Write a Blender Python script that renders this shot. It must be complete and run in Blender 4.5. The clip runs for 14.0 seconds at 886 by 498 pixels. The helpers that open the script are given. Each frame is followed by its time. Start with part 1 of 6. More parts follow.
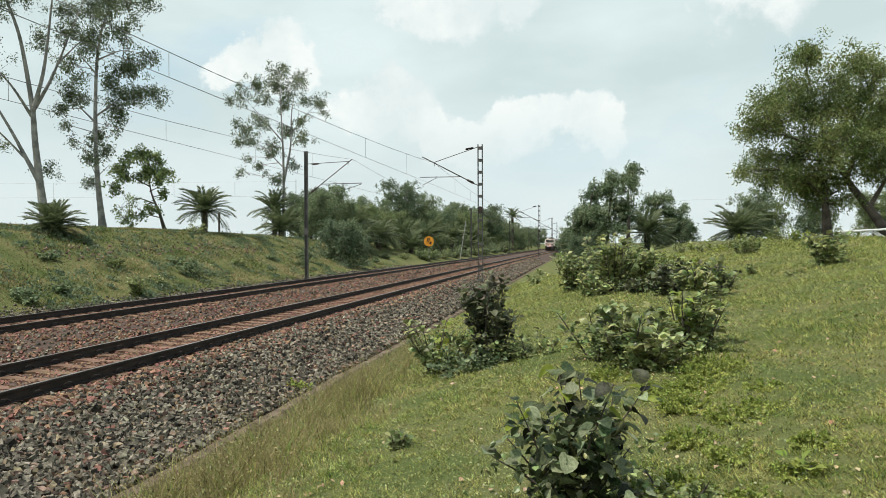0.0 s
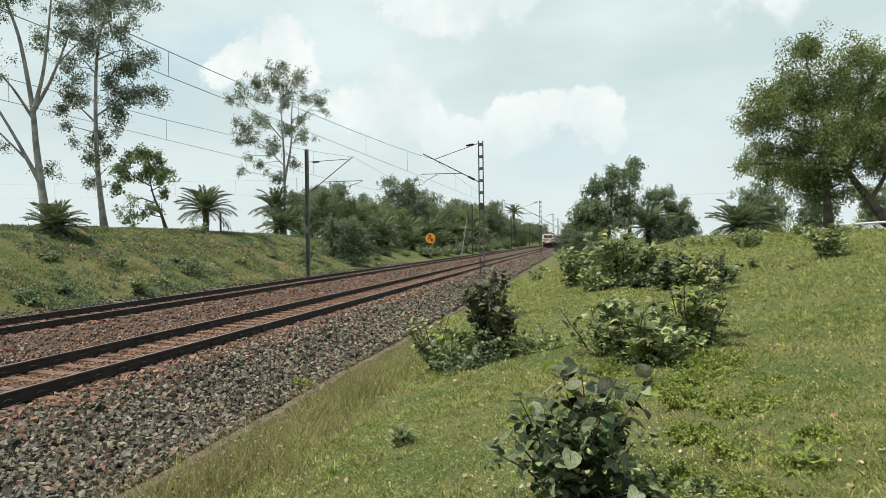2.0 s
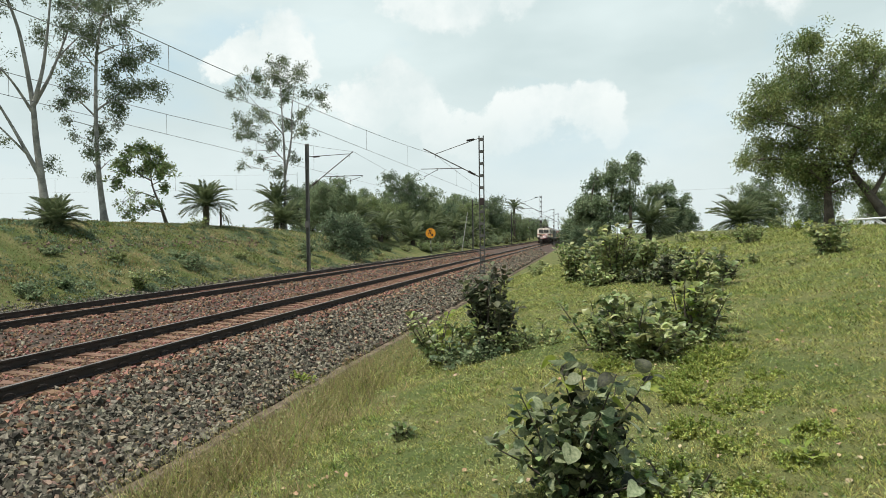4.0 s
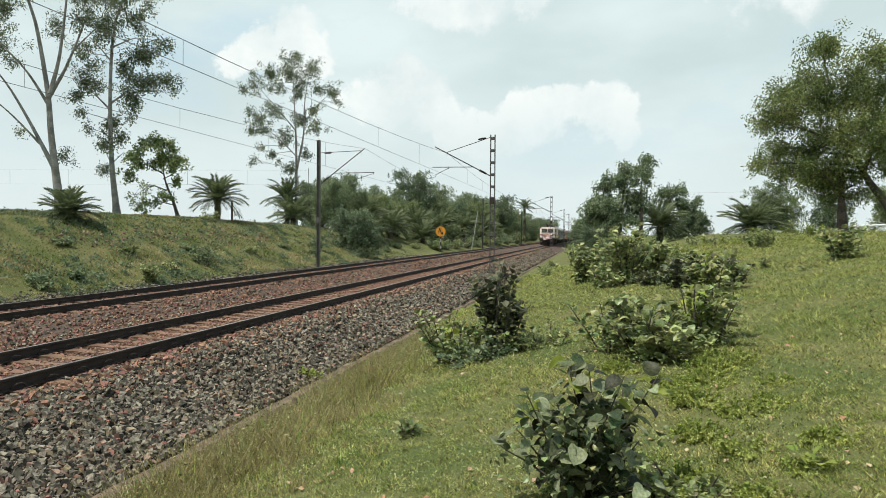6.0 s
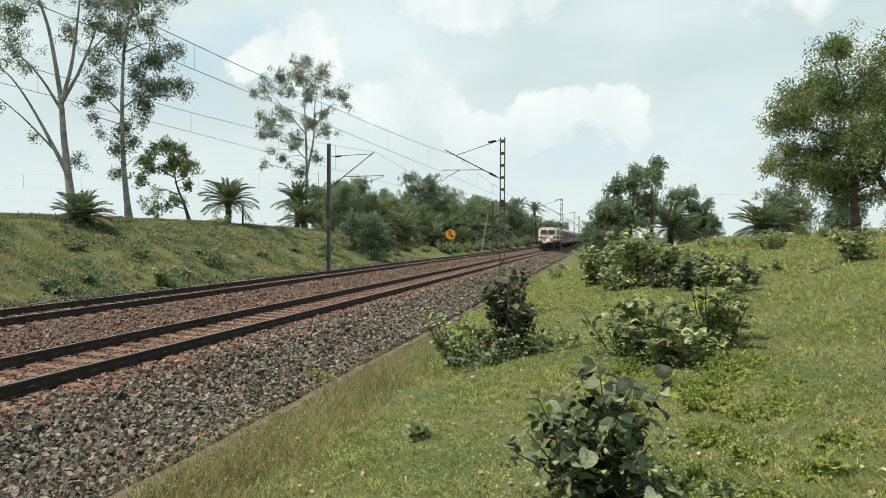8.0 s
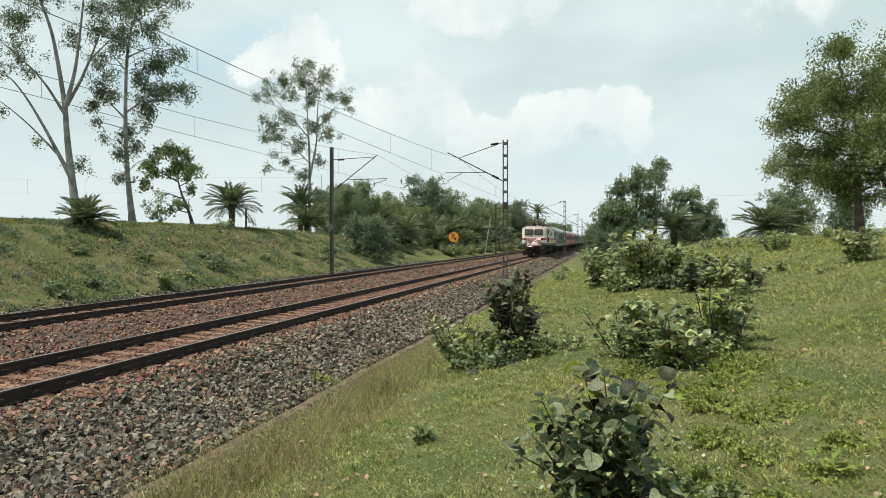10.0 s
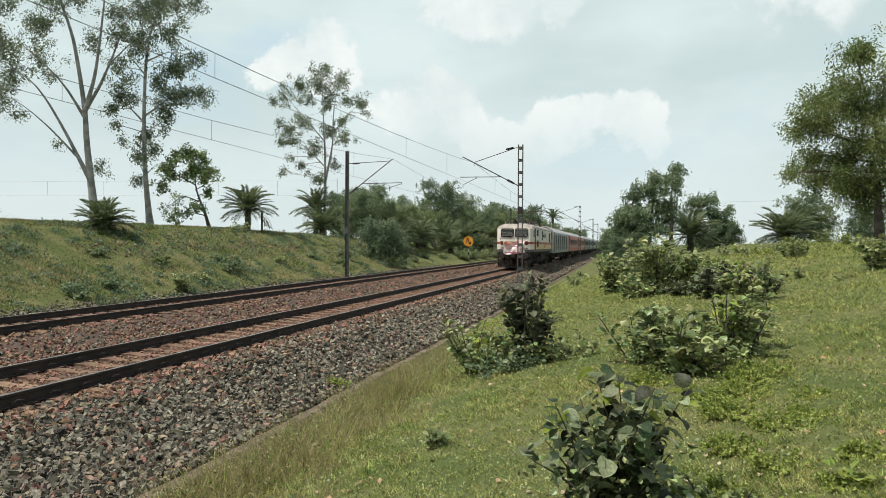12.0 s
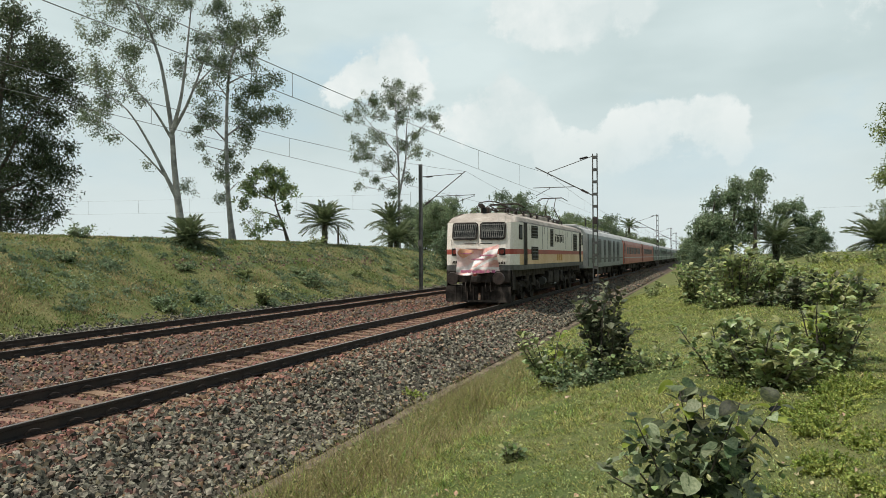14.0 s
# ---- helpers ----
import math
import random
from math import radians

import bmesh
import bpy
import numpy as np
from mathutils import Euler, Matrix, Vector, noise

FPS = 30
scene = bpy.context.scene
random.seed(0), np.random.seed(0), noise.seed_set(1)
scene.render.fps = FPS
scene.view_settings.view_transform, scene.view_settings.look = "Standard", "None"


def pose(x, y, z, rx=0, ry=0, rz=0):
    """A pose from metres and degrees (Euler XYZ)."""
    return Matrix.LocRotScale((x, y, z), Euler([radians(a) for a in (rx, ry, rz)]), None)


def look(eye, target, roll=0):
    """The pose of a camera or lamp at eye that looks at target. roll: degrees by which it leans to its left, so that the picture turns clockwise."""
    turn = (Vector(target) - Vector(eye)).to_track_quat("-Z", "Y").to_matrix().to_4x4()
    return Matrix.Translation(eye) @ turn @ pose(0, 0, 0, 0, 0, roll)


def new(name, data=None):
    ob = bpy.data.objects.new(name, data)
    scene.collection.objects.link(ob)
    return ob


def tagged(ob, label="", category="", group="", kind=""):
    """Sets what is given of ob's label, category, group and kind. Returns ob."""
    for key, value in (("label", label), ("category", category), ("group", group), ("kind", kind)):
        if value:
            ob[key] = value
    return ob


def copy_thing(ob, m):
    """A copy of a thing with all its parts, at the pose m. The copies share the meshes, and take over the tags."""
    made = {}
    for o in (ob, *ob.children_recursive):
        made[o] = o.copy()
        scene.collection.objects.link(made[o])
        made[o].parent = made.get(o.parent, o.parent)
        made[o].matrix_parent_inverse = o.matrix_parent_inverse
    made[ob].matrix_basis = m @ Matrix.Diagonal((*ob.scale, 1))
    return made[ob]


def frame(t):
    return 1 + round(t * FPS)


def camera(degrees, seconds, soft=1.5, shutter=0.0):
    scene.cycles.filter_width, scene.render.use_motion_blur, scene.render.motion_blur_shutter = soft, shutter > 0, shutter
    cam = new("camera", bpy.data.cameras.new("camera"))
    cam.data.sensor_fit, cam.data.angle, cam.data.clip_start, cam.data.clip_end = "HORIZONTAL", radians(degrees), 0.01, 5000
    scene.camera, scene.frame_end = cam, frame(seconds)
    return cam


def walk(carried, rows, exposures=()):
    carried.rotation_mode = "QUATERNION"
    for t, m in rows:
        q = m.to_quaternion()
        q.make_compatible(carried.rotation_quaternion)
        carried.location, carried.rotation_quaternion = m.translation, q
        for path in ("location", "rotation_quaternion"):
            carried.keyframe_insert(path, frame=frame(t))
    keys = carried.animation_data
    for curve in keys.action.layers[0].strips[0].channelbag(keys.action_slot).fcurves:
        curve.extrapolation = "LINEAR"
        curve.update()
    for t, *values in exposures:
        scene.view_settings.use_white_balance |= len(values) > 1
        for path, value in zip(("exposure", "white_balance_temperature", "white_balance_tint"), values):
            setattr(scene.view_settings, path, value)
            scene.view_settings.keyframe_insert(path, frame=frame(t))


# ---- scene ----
cam = camera(63.52, 14.0, soft=0.85)
PATH = [
    (0.0, pose(0.0, 0.0, 1.97, 89.677, 0.229, 10.694)),
    (0.5, pose(0.0, 0.0, 1.97, 89.702, 0.416, 10.799)),
    (1.0, pose(0.0, 0.0, 1.97, 89.575, 0.573, 11.013)),
    (1.5, pose(0.0, 0.0, 1.97, 89.809, 0.746, 10.740)),
    (2.0, pose(0.0, 0.0, 1.97, 89.419, 0.776, 10.808)),
    (2.5, pose(0.0, 0.0, 1.97, 89.451, 0.856, 10.865)),
    (3.0, pose(0.0, 0.0, 1.97, 89.274, 1.004, 10.819)),
    (5.5, pose(0.0, 0.0, 1.97, 88.866, -0.254, 11.186)),
    (6.0, pose(0.0, 0.0, 1.97, 88.891, -0.388, 11.625)),
    (6.5, pose(0.0, 0.0, 1.97, 89.100, -0.412, 12.225)),
    (7.0, pose(0.0, 0.0, 1.97, 89.171, -0.191, 12.365)),
    (7.5, pose(0.0, 0.0, 1.97, 88.759, 0.069, 12.287)),
    (8.0, pose(0.0, 0.0, 1.97, 89.117, -0.236, 12.421)),
    (10.5, pose(0.0, 0.0, 1.97, 89.437, 0.086, 12.713)),
    (11.0, pose(0.0, 0.0, 1.97, 89.689, 0.051, 12.732)),
    (11.5, pose(0.0, 0.0, 1.97, 89.933, -0.156, 13.170)),
    (12.0, pose(0.0, 0.0, 1.97, 89.668, -0.333, 13.846)),
    (12.5, pose(0.0, 0.0, 1.97, 89.817, -0.163, 14.641)),
    (13.0, pose(0.0, 0.0, 1.97, 89.946, 0.245, 15.163)),
    (13.5, pose(0.0, 0.0, 1.97, 90.151, 0.353, 16.647)),
    (14.0, pose(0.0, 0.0, 1.97, 90.617, 0.323, 19.729)),
]
walk(cam, PATH, exposures=[(0.0, 0.03), (8.0, 0.05), (11.0, 0.02), (12.5, -0.04), (14.0, -0.12)])

# ---- world, sun, exposure ----
SUN_ELEV, SUN_AZ = 66.0, -122.0      # azimuth in degrees from +y towards +x


def make_world():
    w = bpy.data.worlds.new("sky")
    scene.world = w
    w.use_nodes = True
    nt = w.node_tree
    nt.nodes.clear()
    N, L = nt.nodes.new, nt.links.new
    out, bg, sky = N("ShaderNodeOutputWorld"), N("ShaderNodeBackground"), N("ShaderNodeTexSky")
    sky.sky_type, sky.sun_disc = "NISHITA", False
    sky.sun_elevation, sky.sun_rotation = radians(SUN_ELEV), radians(SUN_AZ)
    sky.air_density, sky.dust_density, sky.ozone_density = 1.0, 2.0, 1.5
    bg.inputs["Strength"].default_value = 0.1
    co = N("ShaderNodeTexCoord")
    # cloud sheet: soft noise in direction space, wide bands near the horizon
    mp = N("ShaderNodeMapping")
    mp.inputs["Scale"].default_value = (1.0, 1.0, 2.2)
    L(co.outputs["Generated"], mp.inputs["Vector"])
    n1 = N("ShaderNodeTexNoise")
    n1.inputs["Scale"].default_value, n1.inputs["Detail"].default_value, n1.inputs["Roughness"].default_value = 2.6, 7.0, 0.52
    L(mp.outputs[0], n1.inputs["Vector"])
    r1 = N("ShaderNodeMapRange")
    r1.inputs[1].default_value, r1.inputs[2].default_value = 0.24, 0.46
    L(n1.outputs["Fac"], r1.inputs[0])
    # heaps of cumulus over the line, each a lobe round a direction
    last = None
    n2 = N("ShaderNodeTexNoise")
    n2.inputs["Scale"].default_value, n2.inputs["Detail"].default_value, n2.inputs["Roughness"].default_value = 9.0, 8.0, 0.6
    L(co.outputs["Generated"], n2.inputs["Vector"])
    sc = N("ShaderNodeVectorMath")
    sc.operation = "MULTIPLY_ADD"
    L(n2.outputs["Color"], sc.inputs[0])
    sc.inputs[1].default_value, sc.inputs[2].default_value = (0.16, 0.16, 0.16), (-0.08, -0.08, -0.08)
    warp = N("ShaderNodeVectorMath")
    L(co.outputs["Generated"], warp.inputs[0])
    L(sc.outputs[0], warp.inputs[1])
    for az, el, rad in CUMULUS:
        d = Vector((math.sin(radians(az)) * math.cos(radians(el)), math.cos(radians(az)) * math.cos(radians(el)), math.sin(radians(el))))
        di = N("ShaderNodeVectorMath")
        di.operation = "DISTANCE"
        L(warp.outputs[0], di.inputs[0])
        di.inputs[1].default_value = d
        mr = N("ShaderNodeMapRange")
        mr.inputs[1].default_value, mr.inputs[2].default_value = rad * 2.0, 0.0
        mr.inputs[3].default_value, mr.inputs[4].default_value = 0.0, 1.0
        L(di.outputs["Value"], mr.inputs[0])
        if last is None:
            last = mr.outputs[0]
        else:
            mx = N("ShaderNodeMath")
            mx.operation = "MAXIMUM"
            L(last, mx.inputs[0])
            L(mr.outputs[0], mx.inputs[1])
            last = mx.outputs[0]
    ad = N("ShaderNodeMath")
    ad.operation = "MULTIPLY_ADD"
    L(n2.outputs["Fac"], ad.inputs[0])
    ad.inputs[1].default_value = 0.55
    L(last, ad.inputs[2])
    r2 = N("ShaderNodeMapRange")
    r2.interpolation_type = "SMOOTHSTEP"
    r2.inputs[1].default_value, r2.inputs[2].default_value = 0.66, 0.86
    L(ad.outputs[0], r2.inputs[0])
    # shading of the sheet
    n3 = N("ShaderNodeTexNoise")
    n3.inputs["Scale"].default_value, n3.inputs["Detail"].default_value = 3.4, 4.0
    mp3 = N("ShaderNodeMapping")
    mp3.inputs["Location"].default_value = (3.1, 1.7, 0.4)
    mp3.inputs["Scale"].default_value = (1.0, 1.0, 2.6)
    L(co.outputs["Generated"], mp3.inputs["Vector"])
    L(mp3.outputs[0], n3.inputs["Vector"])
    cr = N("ShaderNodeValToRGB")
    cr.color_ramp.elements[0].position, cr.color_ramp.elements[1].position = 0.35, 0.66
    cr.color_ramp.elements[0].color, cr.color_ramp.elements[1].color = (6.1, 7.3, 7.35, 1), (7.6, 8.75, 8.75, 1)
    L(n3.outputs["Fac"], cr.inputs["Fac"])
    base = N("ShaderNodeMixRGB")
    base.inputs[1].default_value = (5.6, 7.3, 8.1, 1)
    thin = N("ShaderNodeMixRGB")
    thin.inputs[0].default_value = 0.72
    L(sky.outputs[0], thin.inputs[1])
    thin.inputs[2].default_value = (6.0, 8.5, 9.7, 1)
    L(thin.outputs[0], base.inputs[1])
    # the sheet thins out overhead, where the blue shows through
    sep = N("ShaderNodeSeparateXYZ")
    L(co.outputs["Generated"], sep.inputs[0])
    over = N("ShaderNodeMapRange")
    over.inputs[1].default_value, over.inputs[2].default_value, over.inputs[3].default_value, over.inputs[4].default_value = 0.38, 0.75, 1.0, 0.12
    L(sep.outputs["Z"], over.inputs[0])
    cover = N("ShaderNodeMath")
    cover.operation = "MULTIPLY"
    L(r1.outputs[0], cover.inputs[0])
    L(over.outputs[0], cover.inputs[1])
    L(cover.outputs[0], base.inputs[0])
    veil = N("ShaderNodeMath")
    veil.operation, veil.inputs[1].default_value = "MULTIPLY", 0.72
    L(over.outputs[0], veil.inputs[0])
    L(veil.outputs[0], thin.inputs[0])
    L(cr.outputs[0], base.inputs[2])
    heap = N("ShaderNodeMixRGB")
    foot = N("ShaderNodeMapRange")
    foot.inputs[1].default_value, foot.inputs[2].default_value, foot.inputs[3].default_value = 0.09, 0.20, 0.12
    L(sep.outputs["Z"], foot.inputs[0])
    fade = N("ShaderNodeMath")
    fade.operation = "MULTIPLY"
    L(r2.outputs[0], fade.inputs[0])
    L(foot.outputs[0], fade.inputs[1])
    L(fade.outputs[0], heap.inputs[0])
    low = N("ShaderNodeMapRange")
    low.inputs[1].default_value, low.inputs[2].default_value, low.inputs[3].default_value, low.inputs[4].default_value = 0.02, 0.22, 0.8, 0.0
    L(sep.outputs["Z"], low.inputs[0])
    haze = N("ShaderNodeMixRGB")
    haze.inputs[2].default_value = (7.35, 8.2, 8.2, 1)
    L(low.outputs[0], haze.inputs[0])
    L(base.outputs[0], haze.inputs[1])
    L(haze.outputs[0], heap.inputs[1])
    glow = N("ShaderNodeValToRGB")
    glow.color_ramp.elements[0].position, glow.color_ramp.elements[1].position = 0.38, 0.60
    glow.color_ramp.elements[0].color, glow.color_ramp.elements[1].color = (7.6, 8.5, 8.45, 1), (9.2, 9.7, 9.5, 1)
    L(n2.outputs["Fac"], glow.inputs["Fac"])
    L(glow.outputs[0], heap.inputs[2])
    L(heap.outputs[0], bg.inputs["Color"])
    L(bg.outputs[0], out.inputs["Surface"])


CUMULUS = [(-15.3, 11.6, 0.040), (-17.3, 9.6, 0.036), (-13.8, 9.6, 0.042), (-11.0, 8.6, 0.038), (-8.6, 8.2, 0.034), (-1.9, 10.3, 0.032), (-3.6, 9.4, 0.036), (-6.3, 8.4, 0.034), (1.0, 9.9, 0.040), (3.0, 9.0, 0.03),
           (-23.9, 14.6, 0.040), (-26.5, 13.4, 0.032), (-21.5, 13.6, 0.026), (-10.5, 19.2, 0.060), (-13.5, 19.6, 0.045), (-6.5, 20.5, 0.055), (14.0, 20.0, 0.08)]
make_world()
sun = new("sun", bpy.data.lights.new("sun", "SUN"))
sun.data.energy, sun.data.angle, sun.data.color = 5.0, radians(0.6), (1.0, 0.95, 0.86)
_a, _e = radians(SUN_AZ), radians(SUN_ELEV)
sun.matrix_world = look((0, 0, 60), Vector((0, 0, 60)) - Vector((math.sin(_a) * math.cos(_e), math.cos(_a) * math.cos(_e), math.sin(_e))))

# ---- plan of the place, in metres; z = 0 is the top of the rails ----
NEAR, FAR = -8.57, -14.85            # centres of the two tracks
GAUGE = 1.75
KERB_X, KERB_Z = -4.85, -0.68
PROFILE = [(-3000, 2.4), (-90, 3.3), (-40, 3.45), (-34, 3.3), (-29, 3.15), (-26, 2.75), (-22, 1.1), (-19.2, -0.05), (-17.7, -0.42), (-4.8, -0.82), (-4.5, -0.80), (-4.2, -0.68),
           (-2.5, -0.14), (0, 0.42), (3, 0.85), (6, 1.45), (10, 2.12), (15, 2.08), (25, 2.35), (60, 3.0), (3000, 2.6)]
PX, PZ = np.array([p[0] for p in PROFILE]), np.array([p[1] for p in PROFILE])


def bumps(x, y):
    return (np.sin(0.9 * x + 1.3) * np.cos(0.7 * y + 0.4) * 0.5 + np.sin(0.37 * x - 0.5 * y) * 0.6 + np.sin(2.3 * x + 1.9 * y) * 0.18
            + np.sin(-1.7 * x + 2.9 * y + 1.0) * 0.16)


def ground_z(x, y):
    x, y = np.asarray(x, float), np.asarray(y, float)
    z = np.interp(x, PX, PZ)
    left = np.clip((-17.7 - x) / 8.0, 0, 1)
    low = np.clip((y - 45) / 50, 0, 1)
    z = z - left * low * 0.85 * np.clip(1 - (-x - 26) / 300, 0, 1)
    away = np.clip((x + 4.6) / 2.0, 0, 1) + left
    return z + bumps(x, y) * 0.055 * away + np.sin(x * 0.11 + 2) * np.sin(y * 0.07) * 0.22 * np.clip(np.abs(x + 9) / 20 - 0.6, 0, 1)


def gz(x, y):
    return float(ground_z(x, y))


# ---- materials ----
def mat(name, c1, c2, scale=4.0, rough=0.85, metal=0.0, bump=0.25, fine=60.0, rand="", spread=0.25, tint=0.06, through_light=0.0, spec=0.3, contrast=(0.38, 0.62)):
    m = bpy.data.materials.new(name)
    m.use_nodes = True
    nt = m.node_tree
    N, L = nt.nodes.new, nt.links.new
    b = nt.nodes["Principled BSDF"]
    co = N("ShaderNodeTexCoord")
    a, f = N("ShaderNodeTexNoise"), N("ShaderNodeTexNoise")
    a.inputs["Scale"].default_value, a.inputs["Detail"].default_value = scale, 5.0
    f.inputs["Scale"].default_value, f.inputs["Detail"].default_value = fine, 3.0
    L(co.outputs["Object"], a.inputs["Vector"])
    L(co.outputs["Object"], f.inputs["Vector"])
    mr = N("ShaderNodeMapRange")
    mr.inputs[1].default_value, mr.inputs[2].default_value = contrast
    L(a.outputs["Fac"], mr.inputs[0])
    mx = N("ShaderNodeMixRGB")
    mx.inputs[1].default_value, mx.inputs[2].default_value = (*c1, 1), (*c2, 1)
    L(mr.outputs[0], mx.inputs[0])
    g = N("ShaderNodeMixRGB")
    g.blend_type, g.inputs[0].default_value = "OVERLAY", 0.45
    L(mx.outputs[0], g.inputs[1])
    L(f.outputs["Fac"], g.inputs[2])
    col = g.outputs[0]
    if rand:
        hs = N("ShaderNodeHueSaturation")
        if rand == "island":
            src = N("ShaderNodeNewGeometry").outputs["Random Per Island"]
        else:
            src = N("ShaderNodeObjectInfo").outputs["Random"]
        v = N("ShaderNodeMapRange")
        v.inputs[3].default_value, v.inputs[4].default_value = 1 - spread, 1 + spread
        L(src, v.inputs[0])
        L(v.outputs[0], hs.inputs["Value"])
        hv = N("ShaderNodeMapRange")
        hv.inputs[3].default_value, hv.inputs[4].default_value = 0.5 - spread * tint, 0.5 + spread * tint
        k = N("ShaderNodeMath")
        k.operation = "FRACT"
        k2 = N("ShaderNodeMath")
        k2.operation, k2.inputs[1].default_value = "MULTIPLY", 7.31
        L(src, k2.inputs[0])
        L(k2.outputs[0], k.inputs[0])
        L(k.outputs[0], hv.inputs[0])
        L(hv.outputs[0], hs.inputs["Hue"])
        L(col, hs.inputs["Color"])
        col = hs.outputs[0]
    L(col, b.inputs["Base Color"])
    b.inputs["Roughness"].default_value, b.inputs["Metallic"].default_value = rough, metal
    b.inputs["Specular IOR Level"].default_value = spec
    if bump:
        bp = N("ShaderNodeBump")
        bp.inputs["Strength"].default_value, bp.inputs["Distance"].default_value = bump, 0.02
        L(f.outputs["Fac"], bp.inputs["Height"])
        L(bp.outputs[0], b.inputs["Normal"])
    if through_light:
        tr = N("ShaderNodeBsdfTranslucent")
        L(col, tr.inputs["Color"])
        sh = N("ShaderNodeMixShader")
        sh.inputs[0].default_value = through_light
        L(b.outputs[0], sh.inputs[1])
        L(tr.outputs[0], sh.inputs[2])
        L(sh.outputs[0], nt.nodes["Material Output"].inputs["Surface"])
    return m


GRASS_GROUND = mat("grass_ground", (0.080, 0.104, 0.034), (0.145, 0.142, 0.060), scale=0.8, fine=70.0, rough=0.95, bump=0.9, spec=0.1)
# darker than the loose stones: the shade of their gaps put into the bed
BALLAST = mat("ballast", (0.045, 0.031, 0.024), (0.110, 0.072, 0.053), scale=9.0, fine=30.0, rough=0.9, bump=1.0)
STONE = mat("crushed_stone", (0.052, 0.048, 0.037), (0.190, 0.174, 0.132), scale=14.0, fine=25.0, rough=0.85, bump=0.0, rand="island", spread=0.85, tint=0.025, spec=0.2)
STONE_TAN = mat("tan_crushed_stone", (0.115, 0.086, 0.060), (0.225, 0.172, 0.122), scale=14.0, fine=25.0, rough=0.9, bump=0.0, rand="island", spread=0.7, spec=0.2)
STONE_RED = mat("rust_dusted_stone", (0.145, 0.078, 0.051), (0.240, 0.140, 0.094), scale=12.0, fine=25.0, rough=0.9, bump=0.0, rand="island", spread=0.55)
RAIL_STEEL = mat("rail_steel", (0.028, 0.024, 0.022), (0.045, 0.034, 0.028), scale=3.0, fine=40.0, rough=0.6, metal=0.2, bump=0.1)
RAIL_TOP = mat("worn_rail_head", (0.20, 0.17, 0.15), (0.34, 0.31, 0.29), scale=2.0, fine=60.0, rough=0.35, metal=0.7, bump=0.05)
SLEEPER = mat("dusty_concrete", (0.135, 0.080, 0.052), (0.205, 0.130, 0.088), scale=2.5, fine=45.0, rough=0.95, rand="object", spread=0.2)
KERB = mat("old_concrete", (0.080, 0.062, 0.042), (0.185, 0.142, 0.098), scale=3.0, fine=30.0, rough=0.95, bump=0.6)
GALV = mat("galvanised_steel", (0.075, 0.074, 0.070), (0.12, 0.115, 0.105), scale=2.0, fine=40.0, rough=0.6, metal=0.3, bump=0.05)
WIRE = mat("copper_wire", (0.16, 0.16, 0.155), (0.22, 0.215, 0.20), scale=1.0, rough=0.5, metal=0.5, bump=0.0)
DARK = mat("dark_porcelain", (0.03, 0.022, 0.02), (0.05, 0.035, 0.03), scale=6, rough=0.3, bump=0.0)
BARK_PALE = mat("pale_bark", (0.21, 0.205, 0.190), (0.38, 0.365, 0.335), scale=1.6, fine=14.0, rough=0.9, bump=0.5)
BARK = mat("brown_bark", (0.06, 0.05, 0.04), (0.12, 0.10, 0.08), scale=2.0, fine=16.0, rough=0.95, bump=0.8)
LEAF_EUC = mat("eucalyptus_leaf", (0.110, 0.145, 0.080), (0.185, 0.220, 0.126), scale=0.5, rough=0.55, bump=0, rand="island", spread=0.4, through_light=0.5)
LEAF_TREE = mat("broad_leaf", (0.105, 0.148, 0.046), (0.225, 0.265, 0.095), scale=0.6, rough=0.55, bump=0, rand="island", spread=0.45, through_light=0.38)
LEAF_WOOD = mat("wood_leaf", (0.138, 0.190, 0.098), (0.238, 0.294, 0.160), scale=0.4, rough=0.6, bump=0, rand="island", spread=0.45, through_light=0.42)
LEAF_WOOD_B = mat("deep_wood_leaf", (0.105, 0.150, 0.086), (0.178, 0.230, 0.130), scale=0.4, rough=0.6, bump=0, rand="island", spread=0.45, through_light=0.42)
LEAF_WOOD_C = mat("yellowish_wood_leaf", (0.168, 0.220, 0.094), (0.272, 0.320, 0.150), scale=0.4, rough=0.6, bump=0, rand="island", spread=0.4, through_light=0.5)
LEAF_CLUMP = mat("clump_leaf", (0.122, 0.174, 0.094), (0.220, 0.275, 0.152), scale=0.5, rough=0.55, bump=0, rand="island", spread=0.5, through_light=0.38)
LEAF_DUSK = mat("dusky_leaf", (0.052, 0.062, 0.034), (0.132, 0.142, 0.074), scale=2.5, rough=0.5, bump=0, rand="island", spread=0.7, through_light=0.25, spec=0.3)
LEAF_SMALL = mat("fresh_leaf", (0.150, 0.210, 0.080), (0.270, 0.330, 0.140), scale=0.8, rough=0.5, bump=0, rand="island", spread=0.5, through_light=0.5)
LEAF_PALM = mat("palm_leaf", (0.110, 0.148, 0.070), (0.178, 0.212, 0.108), scale=0.8, rough=0.5, bump=0, rand="island", spread=0.3, through_light=0.4)
LEAF_BUSH = mat("bush_leaf", (0.145, 0.185, 0.066), (0.340, 0.370, 0.160), scale=2.5, rough=0.42, bump=0, rand="island", spread=0.65, through_light=0.36, spec=0.45)
# shade in the colour: one backlit tree, and the inside of the sapling
LEAF_SHADED = mat("shaded_leaf", (0.040, 0.058, 0.028), (0.078, 0.102, 0.046), scale=0.6, rough=0.5, bump=0, rand="island", spread=0.4, through_light=0.2)
